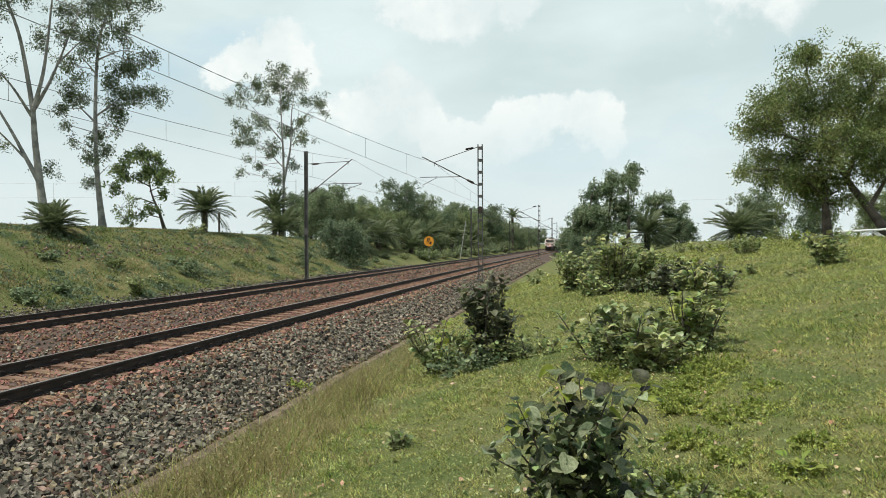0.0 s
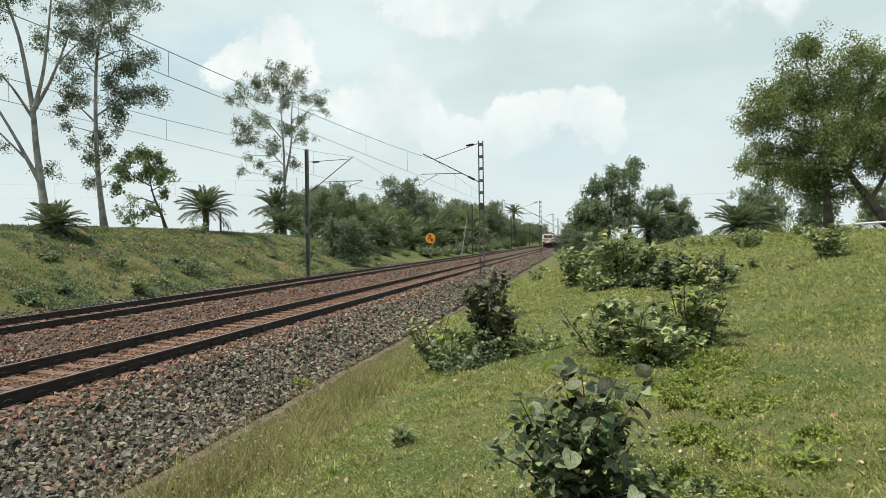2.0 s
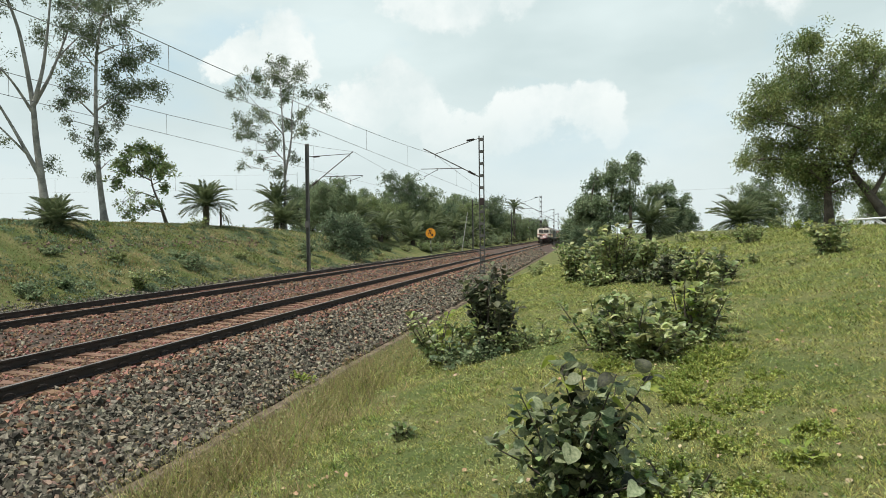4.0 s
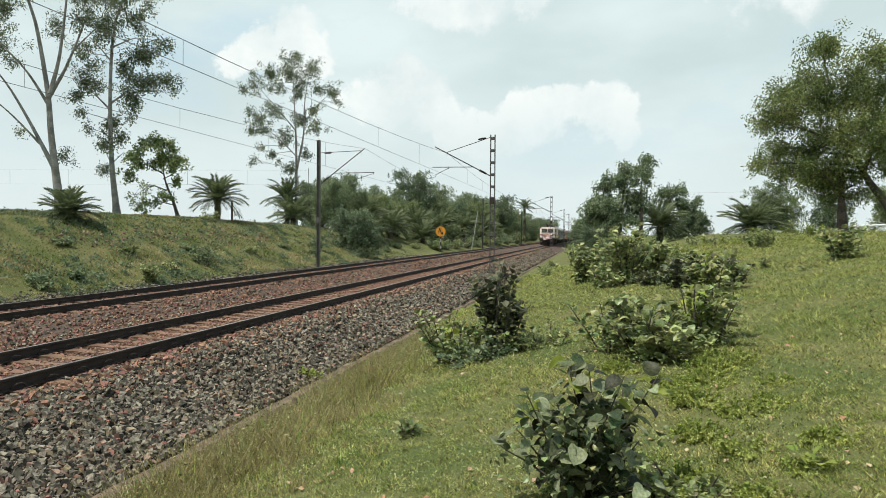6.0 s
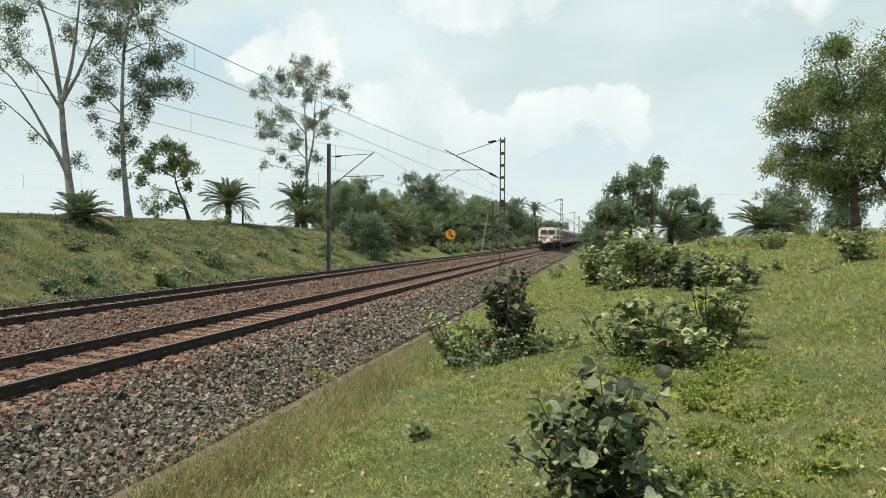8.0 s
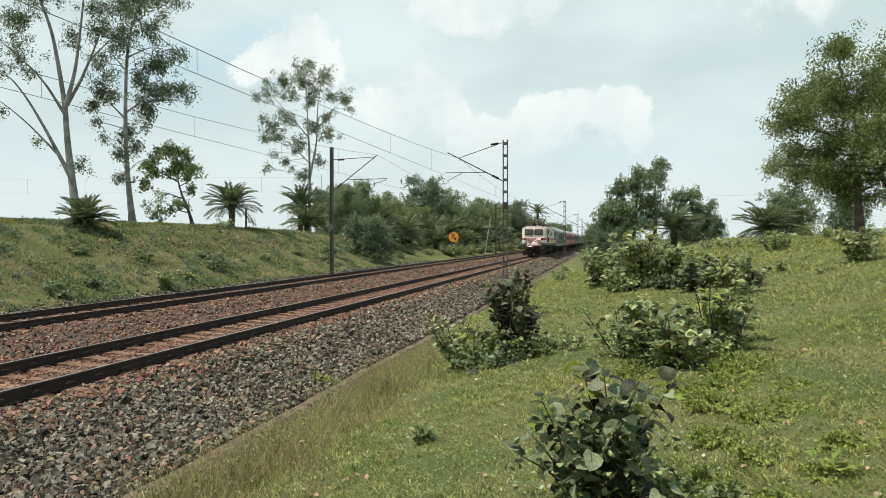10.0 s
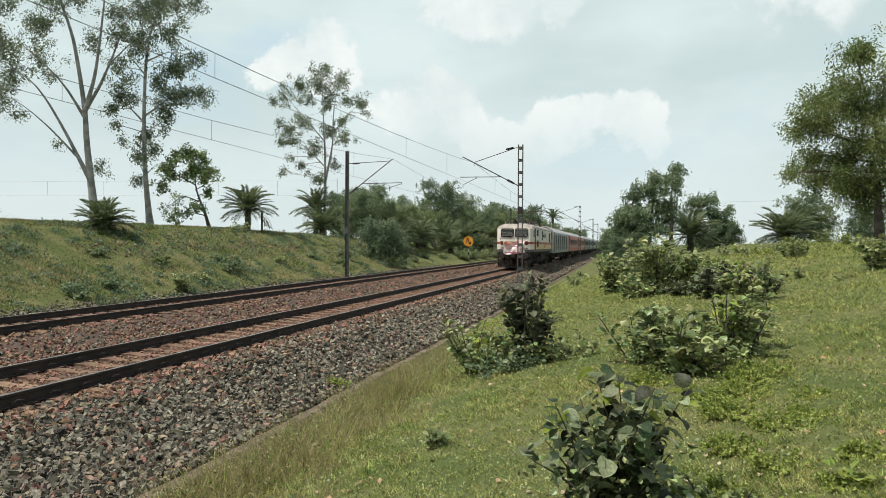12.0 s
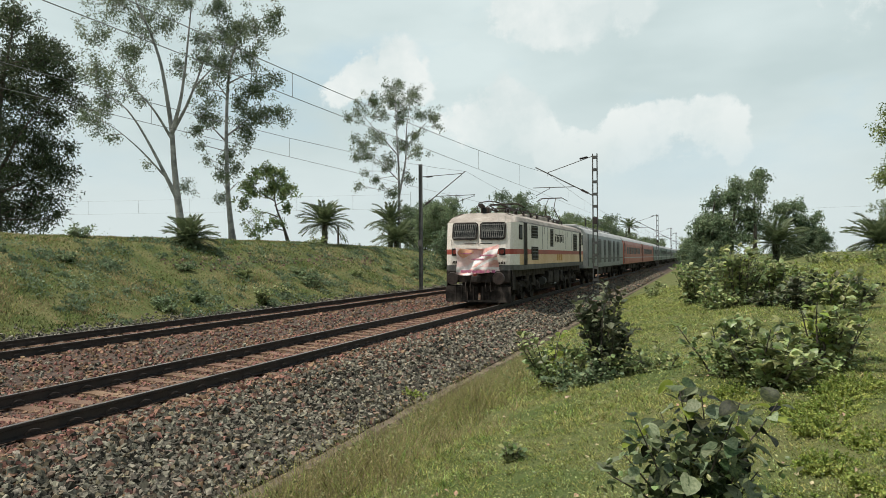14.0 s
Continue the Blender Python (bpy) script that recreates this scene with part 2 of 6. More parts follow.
# darkened for the lower leaves, so the sapling's inner shade is in the colour
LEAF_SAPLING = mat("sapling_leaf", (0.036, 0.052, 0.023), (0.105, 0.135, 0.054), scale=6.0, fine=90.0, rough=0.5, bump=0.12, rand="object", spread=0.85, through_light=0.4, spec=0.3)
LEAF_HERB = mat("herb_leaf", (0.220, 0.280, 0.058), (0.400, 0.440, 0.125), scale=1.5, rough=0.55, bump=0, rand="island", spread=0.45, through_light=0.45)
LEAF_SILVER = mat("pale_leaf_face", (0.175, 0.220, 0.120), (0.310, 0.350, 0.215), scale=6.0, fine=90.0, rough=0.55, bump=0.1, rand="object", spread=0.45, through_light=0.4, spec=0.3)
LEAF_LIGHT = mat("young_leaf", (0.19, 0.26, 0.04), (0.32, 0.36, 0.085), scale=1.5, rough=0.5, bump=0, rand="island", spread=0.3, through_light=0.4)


# ---- mesh helpers ----
def part(name, bm, material, parent=None, label=""):
    me = bpy.data.meshes.new(name)
    bm.to_mesh(me)
    bm.free()
    me.materials.append(material)
    ob = new(name, me)
    ob.parent = parent
    return tagged(ob, label)


def thing(name, label, category, group="", at=None):
    e = new(name)
    if at is not None:
        e.matrix_basis = at
    return tagged(e, label, category, group)


def bulk_mesh(name, verts, faces, materials, smooth=False):
    """A mesh from arrays: verts (n, 3), faces (m, k)."""
    me = bpy.data.meshes.new(name)
    verts, faces = np.asarray(verts, np.float32), np.asarray(faces, np.int32)
    m, k = faces.shape
    me.vertices.add(len(verts))
    me.vertices.foreach_set("co", verts.ravel())
    me.loops.add(m * k)
    me.loops.foreach_set("vertex_index", faces.ravel())
    me.polygons.add(m)
    me.polygons.foreach_set("loop_start", np.arange(0, m * k, k, dtype=np.int32))
    me.polygons.foreach_set("loop_total", np.full(m, k, np.int32))
    me.polygons.foreach_set("use_smooth", np.full(m, bool(smooth)))
    me.update(calc_edges=True)
    for x in materials if isinstance(materials, (list, tuple)) else [materials]:
        me.materials.append(x)
    return me


def bulk(name, verts, faces, material, parent=None, smooth=False, kind="", label=""):
    ob = new(name, bulk_mesh(name, verts, faces, material, smooth))
    ob.parent = parent
    return tagged(ob, label, kind=kind)


def box(bm, c, s, rot=None, bevel=0.0):
    m = Matrix.Translation(c) @ (rot.to_4x4() if rot else Matrix.Identity(4)) @ Matrix.Diagonal((*s, 1))
    vs = bmesh.ops.create_cube(bm, size=1.0, matrix=m)["verts"]
    if bevel:
        es = {e for v in vs for e in v.link_edges}
        bmesh.ops.bevel(bm, geom=list(es), offset=bevel, segments=1, affect="EDGES")
    return bm


def rod(bm, a, b, r, r2=None, n=8):
    a, b = Vector(a), Vector(b)
    d = b - a
    m = Matrix.Translation((a + b) / 2) @ d.to_track_quat("Z", "Y").to_matrix().to_4x4()
    bmesh.ops.create_cone(bm, cap_ends=True, segments=n, radius1=r, radius2=r if r2 is None else r2, depth=d.length, matrix=m)
    return bm


def boxed(c, s, rot=None, bevel=0.0):
    return box(bmesh.new(), c, s, rot, bevel)


def rodded(a, b, r, r2=None, n=8):
    return rod(bmesh.new(), a, b, r, r2, n)


def sweep(bm, profile, y0, y1, steps=1, cap=True):
    """A profile of (x, z) drawn along y."""
    rings = []
    for i in range(steps + 1):
        y = y0 + (y1 - y0) * i / steps
        rings.append([bm.verts.new((x, y, z)) for x, z in profile])
    n = len(profile)
    for a, b in zip(rings, rings[1:]):
        for j in range(n):
            bm.faces.new((a[j], a[(j + 1) % n], b[(j + 1) % n], b[j]))
    if cap:
        bm.faces.new(rings[0][::-1])
        bm.faces.new(rings[-1])
    bmesh.ops.recalc_face_normals(bm, faces=bm.faces)
    return bm


def tubes(branches, n=6):
    """Tapered tubes: branches of (points (k, 3), radii (k,))."""
    V, F, base = [], [], 0
    ang = np.linspace(0, 2 * np.pi, n, endpoint=False)
    for pts, rad in branches:
        k = len(pts)
        t = np.gradient(pts, axis=0)
        t /= np.linalg.norm(t, axis=1, keepdims=True) + 1e-9
        ref = np.array([0.31, 0.87, 0.38]) if abs(t[0, 2]) > 0.6 else np.array([0.05, 0.1, 1.0])
        u = np.cross(t, ref)
        u /= np.linalg.norm(u, axis=1, keepdims=True) + 1e-9
        w = np.cross(t, u)
        ring = pts[:, None] + np.asarray(rad)[:, None, None] * (np.cos(ang)[None, :, None] * u[:, None] + np.sin(ang)[None, :, None] * w[:, None])
        V.append(ring.reshape(-1, 3))
        i, j = np.meshgrid(np.arange(k - 1), np.arange(n), indexing="ij")
        a = base + i * n + j
        b = base + i * n + (j + 1) % n
        F.append(np.stack([a, b, b + n, a + n], -1).reshape(-1, 4))
        base += k * n
    return np.concatenate(V), np.concatenate(F)


def leaf_quads(rng, pos, length, width, droop=0.3, normals=None):
    """One bent diamond of two triangles for each leaf."""
    n = len(pos)
    d = rng.normal(size=(n, 3))
    d[:, 2] -= droop
    d /= np.linalg.norm(d, axis=1, keepdims=True)
    u = rng.normal(size=(n, 3)) + (0, 0, 0.6)
    s = np.cross(d, u)
    s /= np.linalg.norm(s, axis=1, keepdims=True) + 1e-9
    L = length * rng.uniform(0.7, 1.3, (n, 1))
    Wd = width * rng.uniform(0.7, 1.3, (n, 1))
    mid = pos + d * L * 0.45
    v = np.stack([pos, mid + s * Wd * 0.5, pos + d * L, mid - s * Wd * 0.5], 1).reshape(-1, 3)
    f = np.arange(4 * n).reshape(-1, 4)
    return v, f


def limb(rng, start, dirn, length, r0, r1, k=6, wander=0.12, up=0.0):
    d = np.array(dirn, float)
    d /= np.linalg.norm(d)
    pts = [np.array(start, float)]
    for i in range(k - 1):
        d = d + rng.normal(size=3) * wander + np.array([0, 0, up])
        d /= np.linalg.norm(d)
        pts.append(pts[-1] + d * length / (k - 1))
    return np.array(pts), np.linspace(r0, r1, k)


def at_frac(b, t):
    pts, rad = b
    x = t * (len(pts) - 1)
    i = min(int(x), len(pts) - 2)
    f = x - i
    return pts[i] * (1 - f) + pts[i + 1] * f, pts[i + 1] - pts[i], rad[i] * (1 - f) + rad[i + 1] * f


def lobed_tree(seed, leaf, bark, stems, lobes, leaf_l, leaf_w, depth=1.2, tufts=14, per=26, tuft=0.20, droop=0.4, gaps=-0.1, sides=7):
    """A tree of bowed stems ((x, z) points, foot radius) that carry lobes of foliage (x, z, radius); each lobe is a fan of twigs that end in tufts of leaves."""
    rng = np.random.default_rng(seed)
    wood, nodes, rads = [], [], []
    for pts, r in stems:
        p = np.array(pts, float)
        t = np.linspace(0, len(p) - 1, 4 * (len(p) - 1) + 1)
        x, z = np.interp(t, np.arange(len(p)), p[:, 0]), np.interp(t, np.arange(len(p)), p[:, 1])
        for _ in range(2):
            x[1:-1], z[1:-1] = (x[:-2] + 2 * x[1:-1] + x[2:]) / 4, (z[:-2] + 2 * z[1:-1] + z[2:]) / 4
        y0 = 0.0
        if nodes:
            a = np.concatenate(nodes)
            y0 = a[np.argmin((a[:, 0] - x[0]) ** 2 + (a[:, 2] - z[0]) ** 2), 1]
        u = np.linspace(0, 1, len(t))
        y = y0 + u * (rng.uniform(-depth, depth) if nodes else 0.0) + 0.06 * np.sin(u * 7 + rng.uniform(0, 6))
        rad = r * (1 - 0.88 * u ** 0.62) * (1 + (0.35 * np.exp(-u * 22) if not nodes else 0))
        q = np.stack([x, y, z], -1)
        wood.append((q, rad))
        nodes.append(q)
        rads.append(rad)
    N, R = np.concatenate(nodes), np.concatenate(rads)
    thin, spots = [], []
    for x, z, r in lobes:
        c = np.array([x, rng.uniform(-depth, depth), z])
        d = np.linalg.norm((N - c) * (1, 0.6, 1), axis=1) + 1.6 * np.maximum(0, N[:, 2] - c[2] + 0.3 * r)
        i = int(np.argmin(d))
        u = np.linspace(0, 1, 6)[:, None]
        mid = (N[i] + c) / 2 + rng.normal(size=3) * 0.12 * r + (0, 0, 0.12 * r)
        b = N[i] * (1 - u) ** 2 + 2 * mid * u * (1 - u) + c * u * u
        wood.append((b, np.linspace(min(R[i] * 0.7, 0.03 + 0.035 * r), 0.012, 6)))
        n = max(8, int(1.7 * tufts * r * r))
        e = c + rng.normal(size=(n, 3)) * r * (0.57, 0.68, 0.49)
        gap = np.array([noise.noise(Vector(q) * 0.9 + Vector((seed * 3.7, 0, 0))) + 0.6 * noise.noise(Vector(q) * 2.2) for q in e])
        e = e[gap > gaps]
        n = len(e)
        for k in range(n):
            s = b[rng.integers(3, 6)]
            m = (s + e[k]) / 2 + rng.normal(size=3) * 0.06 * r
            thin.append((np.array([s, m, e[k]]), np.array([0.014, 0.009, 0.004])))
        spots.append(e)
    v, f = tubes(wood, sides)
    v2, f2 = tubes(thin, 3)
    trunk = bulk_mesh("trunk", np.concatenate([v, v2]), np.concatenate([f, f2 + len(v)]), bark, smooth=True)
    pos = np.repeat(np.concatenate(spots), per, axis=0)
    pos = pos + rng.normal(size=pos.shape) * tuft
    v, f = leaf_quads(rng, pos, leaf_l, leaf_w, droop)
    return trunk, bulk_mesh("crown", v, f, leaf)


def dome(seed, h, w, n, low=0.25):
    """Lobes of a rounded crown of height h and half-width w, with its stems."""
    rng = np.random.default_rng(seed)
    lobes = []
    for k in range(n):
        z = h * (low + (0.92 - low) * (k + rng.uniform(0, 1)) / n)
        t = (z / h - low) / (1 - low)
        reach = w * (0.55 + 0.75 * math.sin(math.pi * min(1, 0.12 + 0.8 * t))) * 0.8
        lobes.append((rng.uniform(-reach, reach), z, w * rng.uniform(0.26, 0.46)))
    lean = rng.uniform(-0.12, 0.12) * h
    stems = [(((0, -0.2), (lean * 0.4, h * 0.35), (lean, h * 0.9)), 0.025 * h), (((lean * 0.3, h * 0.28), (-w * 0.3, h * 0.5), (-w * 0.6, h * 0.7)), 0.012 * h), (((lean * 0.4, h * 0.35), (w * 0.3, h * 0.55), (w * 0.6, h * 0.72)), 0.012 * h)]
    return stems, lobes


def tree(name, meshes, x, y, label, turn=0.0, size=1.0, group="", category="tree", sink=0.0):
    e = thing(name, label, category, group, pose(x, y, gz(x, y) - sink, 0, 0, turn) @ Matrix.Scale(size, 4))
    for n, me in zip(("trunk", "crown"), meshes):
        ob = new(n, me)
        ob.parent = e
    return e


# ---- the ground ----
def graded(lo, hi, fine_lo, fine_hi, step, growth):
    xs = list(np.arange(fine_lo, fine_hi + 1e-6, step))
    s = step
    while xs[-1] < hi:
        s *= growth
        xs.append(min(xs[-1] + s, hi))
    s = step
    while xs[0] > lo:
        s *= growth
        xs.insert(0, max(xs[0] - s, lo))
    return np.array(xs)


def make_ground():
    xs = graded(-3000, 3000, -32, 14, 0.5, 1.14)
    ys = graded(-600, 4000, -4, 60, 0.55, 1.09)
    X, Y = np.meshgrid(xs, ys, indexing="ij")
    Z = ground_z(X, Y)
    v = np.stack([X, Y, Z], -1).reshape(-1, 3)
    i, j = np.meshgrid(np.arange(len(xs) - 1), np.arange(len(ys) - 1), indexing="ij")
    a = i * len(ys) + j
    f = np.stack([a, a + len(ys), a + len(ys) + 1, a + 1], -1).reshape(-1, 4)
    ob = bulk("ground", v, f, GRASS_GROUND, smooth=True)
    tagged(ob, "grassy ground with a shallow railway cutting through it", "ground", kind="structure")


make_ground()

Y_END = 820.0
BED = [(KERB_X - 0.02, -0.80), (KERB_X - 0.02, -0.69), (-5.7, -0.52), (-6.75, -0.24), (-7.0, -0.215), (-10.1, -0.215), (-10.6, -0.25), (-11.7, -0.36), (-12.8, -0.25),
       (-13.3, -0.215), (-16.4, -0.215), (-16.7, -0.25), (-17.75, -0.46), (-17.95, -0.70)]
BX, BZ = np.array([p[0] for p in BED[1:-1]][::-1]), np.array([p[1] for p in BED[1:-1]][::-1])


def bed_z(x):
    return np.interp(x, BX, BZ)


ballast_bed = tagged(part("ballast_bed", sweep(bmesh.new(), BED, -30, Y_END, 60), BALLAST), "bed of crushed grey and rust-stained stone under two tracks", "ballast", kind="structure")


def make_kerb():
    bm = bmesh.new()
    rings = []
    y = -30.0
    while y < Y_END:
        a = noise.noise(Vector((y * 0.9, 0, 0))) * 0.035
        b = noise.noise(Vector((y * 0.7, 5, 0))) * 0.038 + noise.noise(Vector((y * 3.1, 9, 0))) * 0.028 - 0.07 * min(1.0, max(0.0, (y - 13) / 8))
        prof = [(KERB_X - 0.02, KERB_Z - 0.4), (KERB_X - 0.02 + a, KERB_Z - 0.03), (KERB_X + 0.03 + a, KERB_Z + 0.005 + b), (KERB_X + 0.20 + a + b, KERB_Z + b), (KERB_X + 0.25 + a + b, KERB_Z - 0.05 + b), (KERB_X + 0.26, KERB_Z - 0.4)]
        rings.append([bm.verts.new((x, y, z)) for x, z in prof])
        y += 0.25 if y < 60 else 6.0
    loop_strip(bm, rings)
    bmesh.ops.recalc_face_normals(bm, faces=bm.faces)
    tagged(part("kerb", bm, KERB), "low worn concrete kerb along the ballast", "kerb", kind="structure")


def loop_strip(bm, rings, close=True):
    n = len(rings[0])
    for a, b in zip(rings, rings[1:]):
        for j in range(n if close else n - 1):
            bm.faces.new((a[j], a[(j + 1) % n], b[(j + 1) % n], b[j]))


make_kerb()

RAIL = [(-0.075, -0.172), (0.075, -0.172), (0.075, -0.16), (0.012, -0.145), (0.009, -0.05), (0.036, -0.036), (0.036, -0.004), (0.030, 0.0), (-0.030, 0.0),
        (-0.036, -0.004), (-0.036, -0.036), (-0.009, -0.05), (-0.012, -0.145), (-0.075, -0.16)]
STEP = 0.62


def sleeper_mesh():
    bm = bmesh.new()
    sweep(bm, [(-1.37, -0.40), (1.37, -0.40), (1.37, -0.19), (1.15, -0.178), (0.6, -0.178), (0.4, -0.20), (-0.4, -0.20), (-0.6, -0.178), (-1.15, -0.178), (-1.37, -0.19)], -0.12, 0.12)
    me = bpy.data.meshes.new("sleeper")
    bm.to_mesh(me)
    bm.free()
    me.materials.append(SLEEPER)
    return me


def clip_mesh():
    a = np.linspace(-0.3, 3.5, 8)
    pts = np.stack([0.05 + 0.04 * np.cos(a * 0.8), 0.085 * np.cos(a), 0.02 + 0.055 * np.sin(a)], -1)
    v, f = tubes([(pts, np.full(8, 0.013))], 5)
    return bulk_mesh("rail_clip", v, f, RAIL_STEEL)


def make_track(name, cx, label):
    tr = tagged(thing(name, label, "railway track", at=pose(cx, 0, 0)), kind="structure")
    sl, cl = sleeper_mesh(), clip_mesh()
    rails = []
    for s in (-1, 1):
        r = part("rail", sweep(bmesh.new(), [(x + s * GAUGE / 2, z) for x, z in RAIL], -30, Y_END, 40), RAIL_STEEL, tr)
        h = part("rail_head", boxed((s * GAUGE / 2, (Y_END - 30) / 2, 0.0), (0.056, Y_END + 30, 0.004)), RAIL_TOP, r, "rail head worn bright by wheels")
        rails.append(r)
    far = bmesh.new()
    y = 0.3
    k = 0
    while y < 420:
        if k < 290:
            o = new("sleeper", sl)
            o.parent, o.location = tr, (0, y, random.uniform(-0.006, 0.004))
            if y < 48:
                for s, r in zip((-1, 1), rails):
                    c = new("rail_clip", cl)
                    c.parent, c.location = r, (s * GAUGE / 2 + 0.03, y, -0.165)
        else:
            box(far, (0, y, -0.29), (2.74, 0.24, 0.22))
        y += STEP
        k += 1
    tagged(part("far_sleepers", far, SLEEPER, tr), kind="stuff")
    return tr


make_track("near_track", NEAR, "broad-gauge track with dark rails on dusty concrete sleepers")
make_track("far_track", FAR, "second broad-gauge track beside the grassy bank")


# ---- overhead line ----
def insulator(bm_parent, a, b, r=0.075):
    a, b = np.array(a, float), np.array(b, float)
    t = np.linspace(0, 1, 15)[:, None]
    ribs = np.array([0.3, 0.45] + [1.0, 0.55] * 6 + [0.3]) * r
    v, f = tubes([(a + (b - a) * t, ribs)], 10)
    return bulk("insulator", v, f, DARK, bm_parent, label="dark ribbed insulator")


def make_mast(x, y, side, lattice, top=8.0, group="masts of the overhead line"):
    """side: +1 the arm reaches towards +x."""
    z0 = -0.55 if lattice else gz(x, y) - 0.2
    m = thing("overhead_line_mast", "steel lattice mast with a bracket arm, beside the track" if lattice else "plain steel mast with a bracket arm, on the bank",
              "catenary mast", group, pose(x, y, 0))
    if lattice:
        for s in (-1, 1):
            bm = bmesh.new()
            box(bm, (s * 0.15, 0, (z0 + top) / 2), (0.012, 0.15, top - z0))
            box(bm, (s * 0.128, 0.07, (z0 + top) / 2), (0.05, 0.012, top - z0))
            box(bm, (s * 0.128, -0.07, (z0 + top) / 2), (0.05, 0.012, top - z0))
            part("channel", bm, GALV, m)
        z = z0 + 0.4
        while z < top:
            part("batten_plate", boxed((0, -0.082, z), (0.30, 0.01, 0.16 if z < top - 0.4 else 0.2)), GALV, m)
            part("batten_plate", boxed((0, 0.082, z), (0.30, 0.01, 0.16)), GALV, m)
            z += 0.72
        part("foundation", boxed((0, 0, z0 + 0.05), (0.75, 0.75, 0.35), bevel=0.03), KERB, m, "weathered concrete foundation block")
        bz, sz, reach, tip_z = 5.55, 7.85, side * 2.8, 6.95
        part("plate", boxed((0, -0.10, 4.05), (0.26, 0.012, 0.42)), DARK, m, "small dark plate on the mast")
    else:
        bm = bmesh.new()
        box(bm, (0, 0, (z0 + top) / 2), (0.19, 0.014, top - z0))
        box(bm, (0.1, 0, (z0 + top) / 2), (0.014, 0.18, top - z0))
        box(bm, (-0.1, 0, (z0 + top) / 2), (0.014, 0.18, top - z0))
        part("post", bm, GALV, m)
        part("foundation", boxed((0, 0, z0 + 0.1), (0.7, 0.7, 0.4), bevel=0.03), KERB, m, "concrete foundation block")
        bz, sz, reach, tip_z = 5.35, 7.4, side * 2.95, 7.45
        part("plate", boxed((0, -0.13, 2.9), (0.3, 0.012, 0.42)), GALV, m, "pale plate on the mast")
    e = side * 0.15
    # stay, bracket tube, registration tube, steady arm
    insulator(m, (e + side * 0.25, 0, sz - 0.03), (e + side * 0.75, 0, sz - 0.12 if lattice else sz))
    part("stay_tube", rodded((e, 0, sz), (reach, 0, tip_z + 0.05), 0.022), GALV, m)
    ex = reach + side * (0.75 if lattice else 0.25)
    ez = bz + (tip_z - bz) * (ex - e) / (reach - e)
    insulator(m, (e + (ex - e) * 0.06, 0, bz + (ez - bz) * 0.06), (e + (ex - e) * 0.20, 0, bz + (ez - bz) * 0.20), 0.085)
    part("bracket_tube", rodded((e, 0, bz), (ex, 0, ez), 0.032), GALV, m)
    q = 0.30
    rz = bz + (ez - bz) * q
    part("registration_tube", rodded((e + (ex - e) * q, 0, rz), (reach + side * 0.9, 0, rz + 0.02), 0.024), GALV, m)
    part("steady_arm", rodded((reach + side * (0.85 if not lattice else -0.1), 0, rz - 0.05), (reach + side * (-0.35 if not lattice else 0.75), 0, 5.62), 0.017), GALV, m)
    part("drop_bracket", rodded((reach + side * (0.85 if not lattice else -0.1), 0, rz + 0.05), (reach + side * (0.85 if not lattice else -0.1), 0, rz - 0.1), 0.02), GALV, m)
    part("hanger", rodded((reach, 0, tip_z + 0.04), (reach, 0, tip_z - 0.18), 0.012), GALV, m)
    return m


NEAR_MASTS = [-22.0, 42.7, 109.0, 163.0, 198.0, 262.0, 326.0, 390.0, 454.0]
FAR_MASTS = [-20.0, 45.2, 120.0, 190.0, 261.0, 326.0]
for _y in NEAR_MASTS:
    make_mast(NEAR + 2.8, _y, -1, True, 8.0)
for _y in FAR_MASTS:
    make_mast(FAR - 2.95, _y, 1, False, 8.25)


def make_line(cx, ys, top, low, label):
    ln = thing("overhead_wire", label, "overhead wire")
    for kind, r in (("contact_wire", 0.0075), ("catenary_wire", 0.0085)):
        pts = []
        for a, b in zip(ys, ys[1:]):
            for i in range(12):
                t = i / 12
                sag = 4 * t * (1 - t)
                z = low - 0.03 * sag if kind == "contact_wire" else top - (top - low - 0.4) * 0.9 * sag * min(1, (b - a) / 64)
                pts.append((cx, a + (b - a) * t, z))
        v, f = tubes([(np.array(pts), np.full(len(pts), r * 1.1))], 5)
        bulk(kind, v, f, WIRE, ln)
    for a, b in zip(ys[:4], ys[1:5]):
        n = int((b - a) / 7)
        for i in range(1, n):
            t = i / n
            sag = 4 * t * (1 - t)
            zt = top - (top - low - 0.4) * 0.9 * sag * min(1, (b - a) / 64)
            part("dropper", rodded((cx, a + (b - a) * t, low - 0.01 - 0.03 * sag), (cx, a + (b - a) * t, zt), 0.006, n=5), WIRE, ln)


make_line(NEAR, NEAR_MASTS, 6.95, 5.6, "contact and carrying wire above the track with droppers")
make_line(FAR + 0.3, FAR_MASTS, 7.62, 5.8, "contact and carrying wire above the far track")


# ---- the train; each vehicle is built with its leading end at y = 0, its length towards +y ----
CREAM = mat("cream_paint", (0.64, 0.575, 0.495), (0.73, 0.675, 0.60), scale=1.2, fine=18.0, rough=0.45, bump=0.03, spec=0.4, contrast=(0.3, 0.7))
PEACH = mat("peach_paint", (0.60, 0.39, 0.21), (0.68, 0.48, 0.29), scale=1.0, fine=18.0, rough=0.5, bump=0.03)
RED_BAND = mat("red_band_paint", (0.30, 0.065, 0.045), (0.38, 0.09, 0.06), scale=1.5, fine=18.0, rough=0.5, bump=0.03)
SOLE_GREY = mat("sole_bar_grey", (0.065, 0.063, 0.058), (0.11, 0.105, 0.095), scale=2.0, fine=20.0, rough=0.6, bump=0.05)
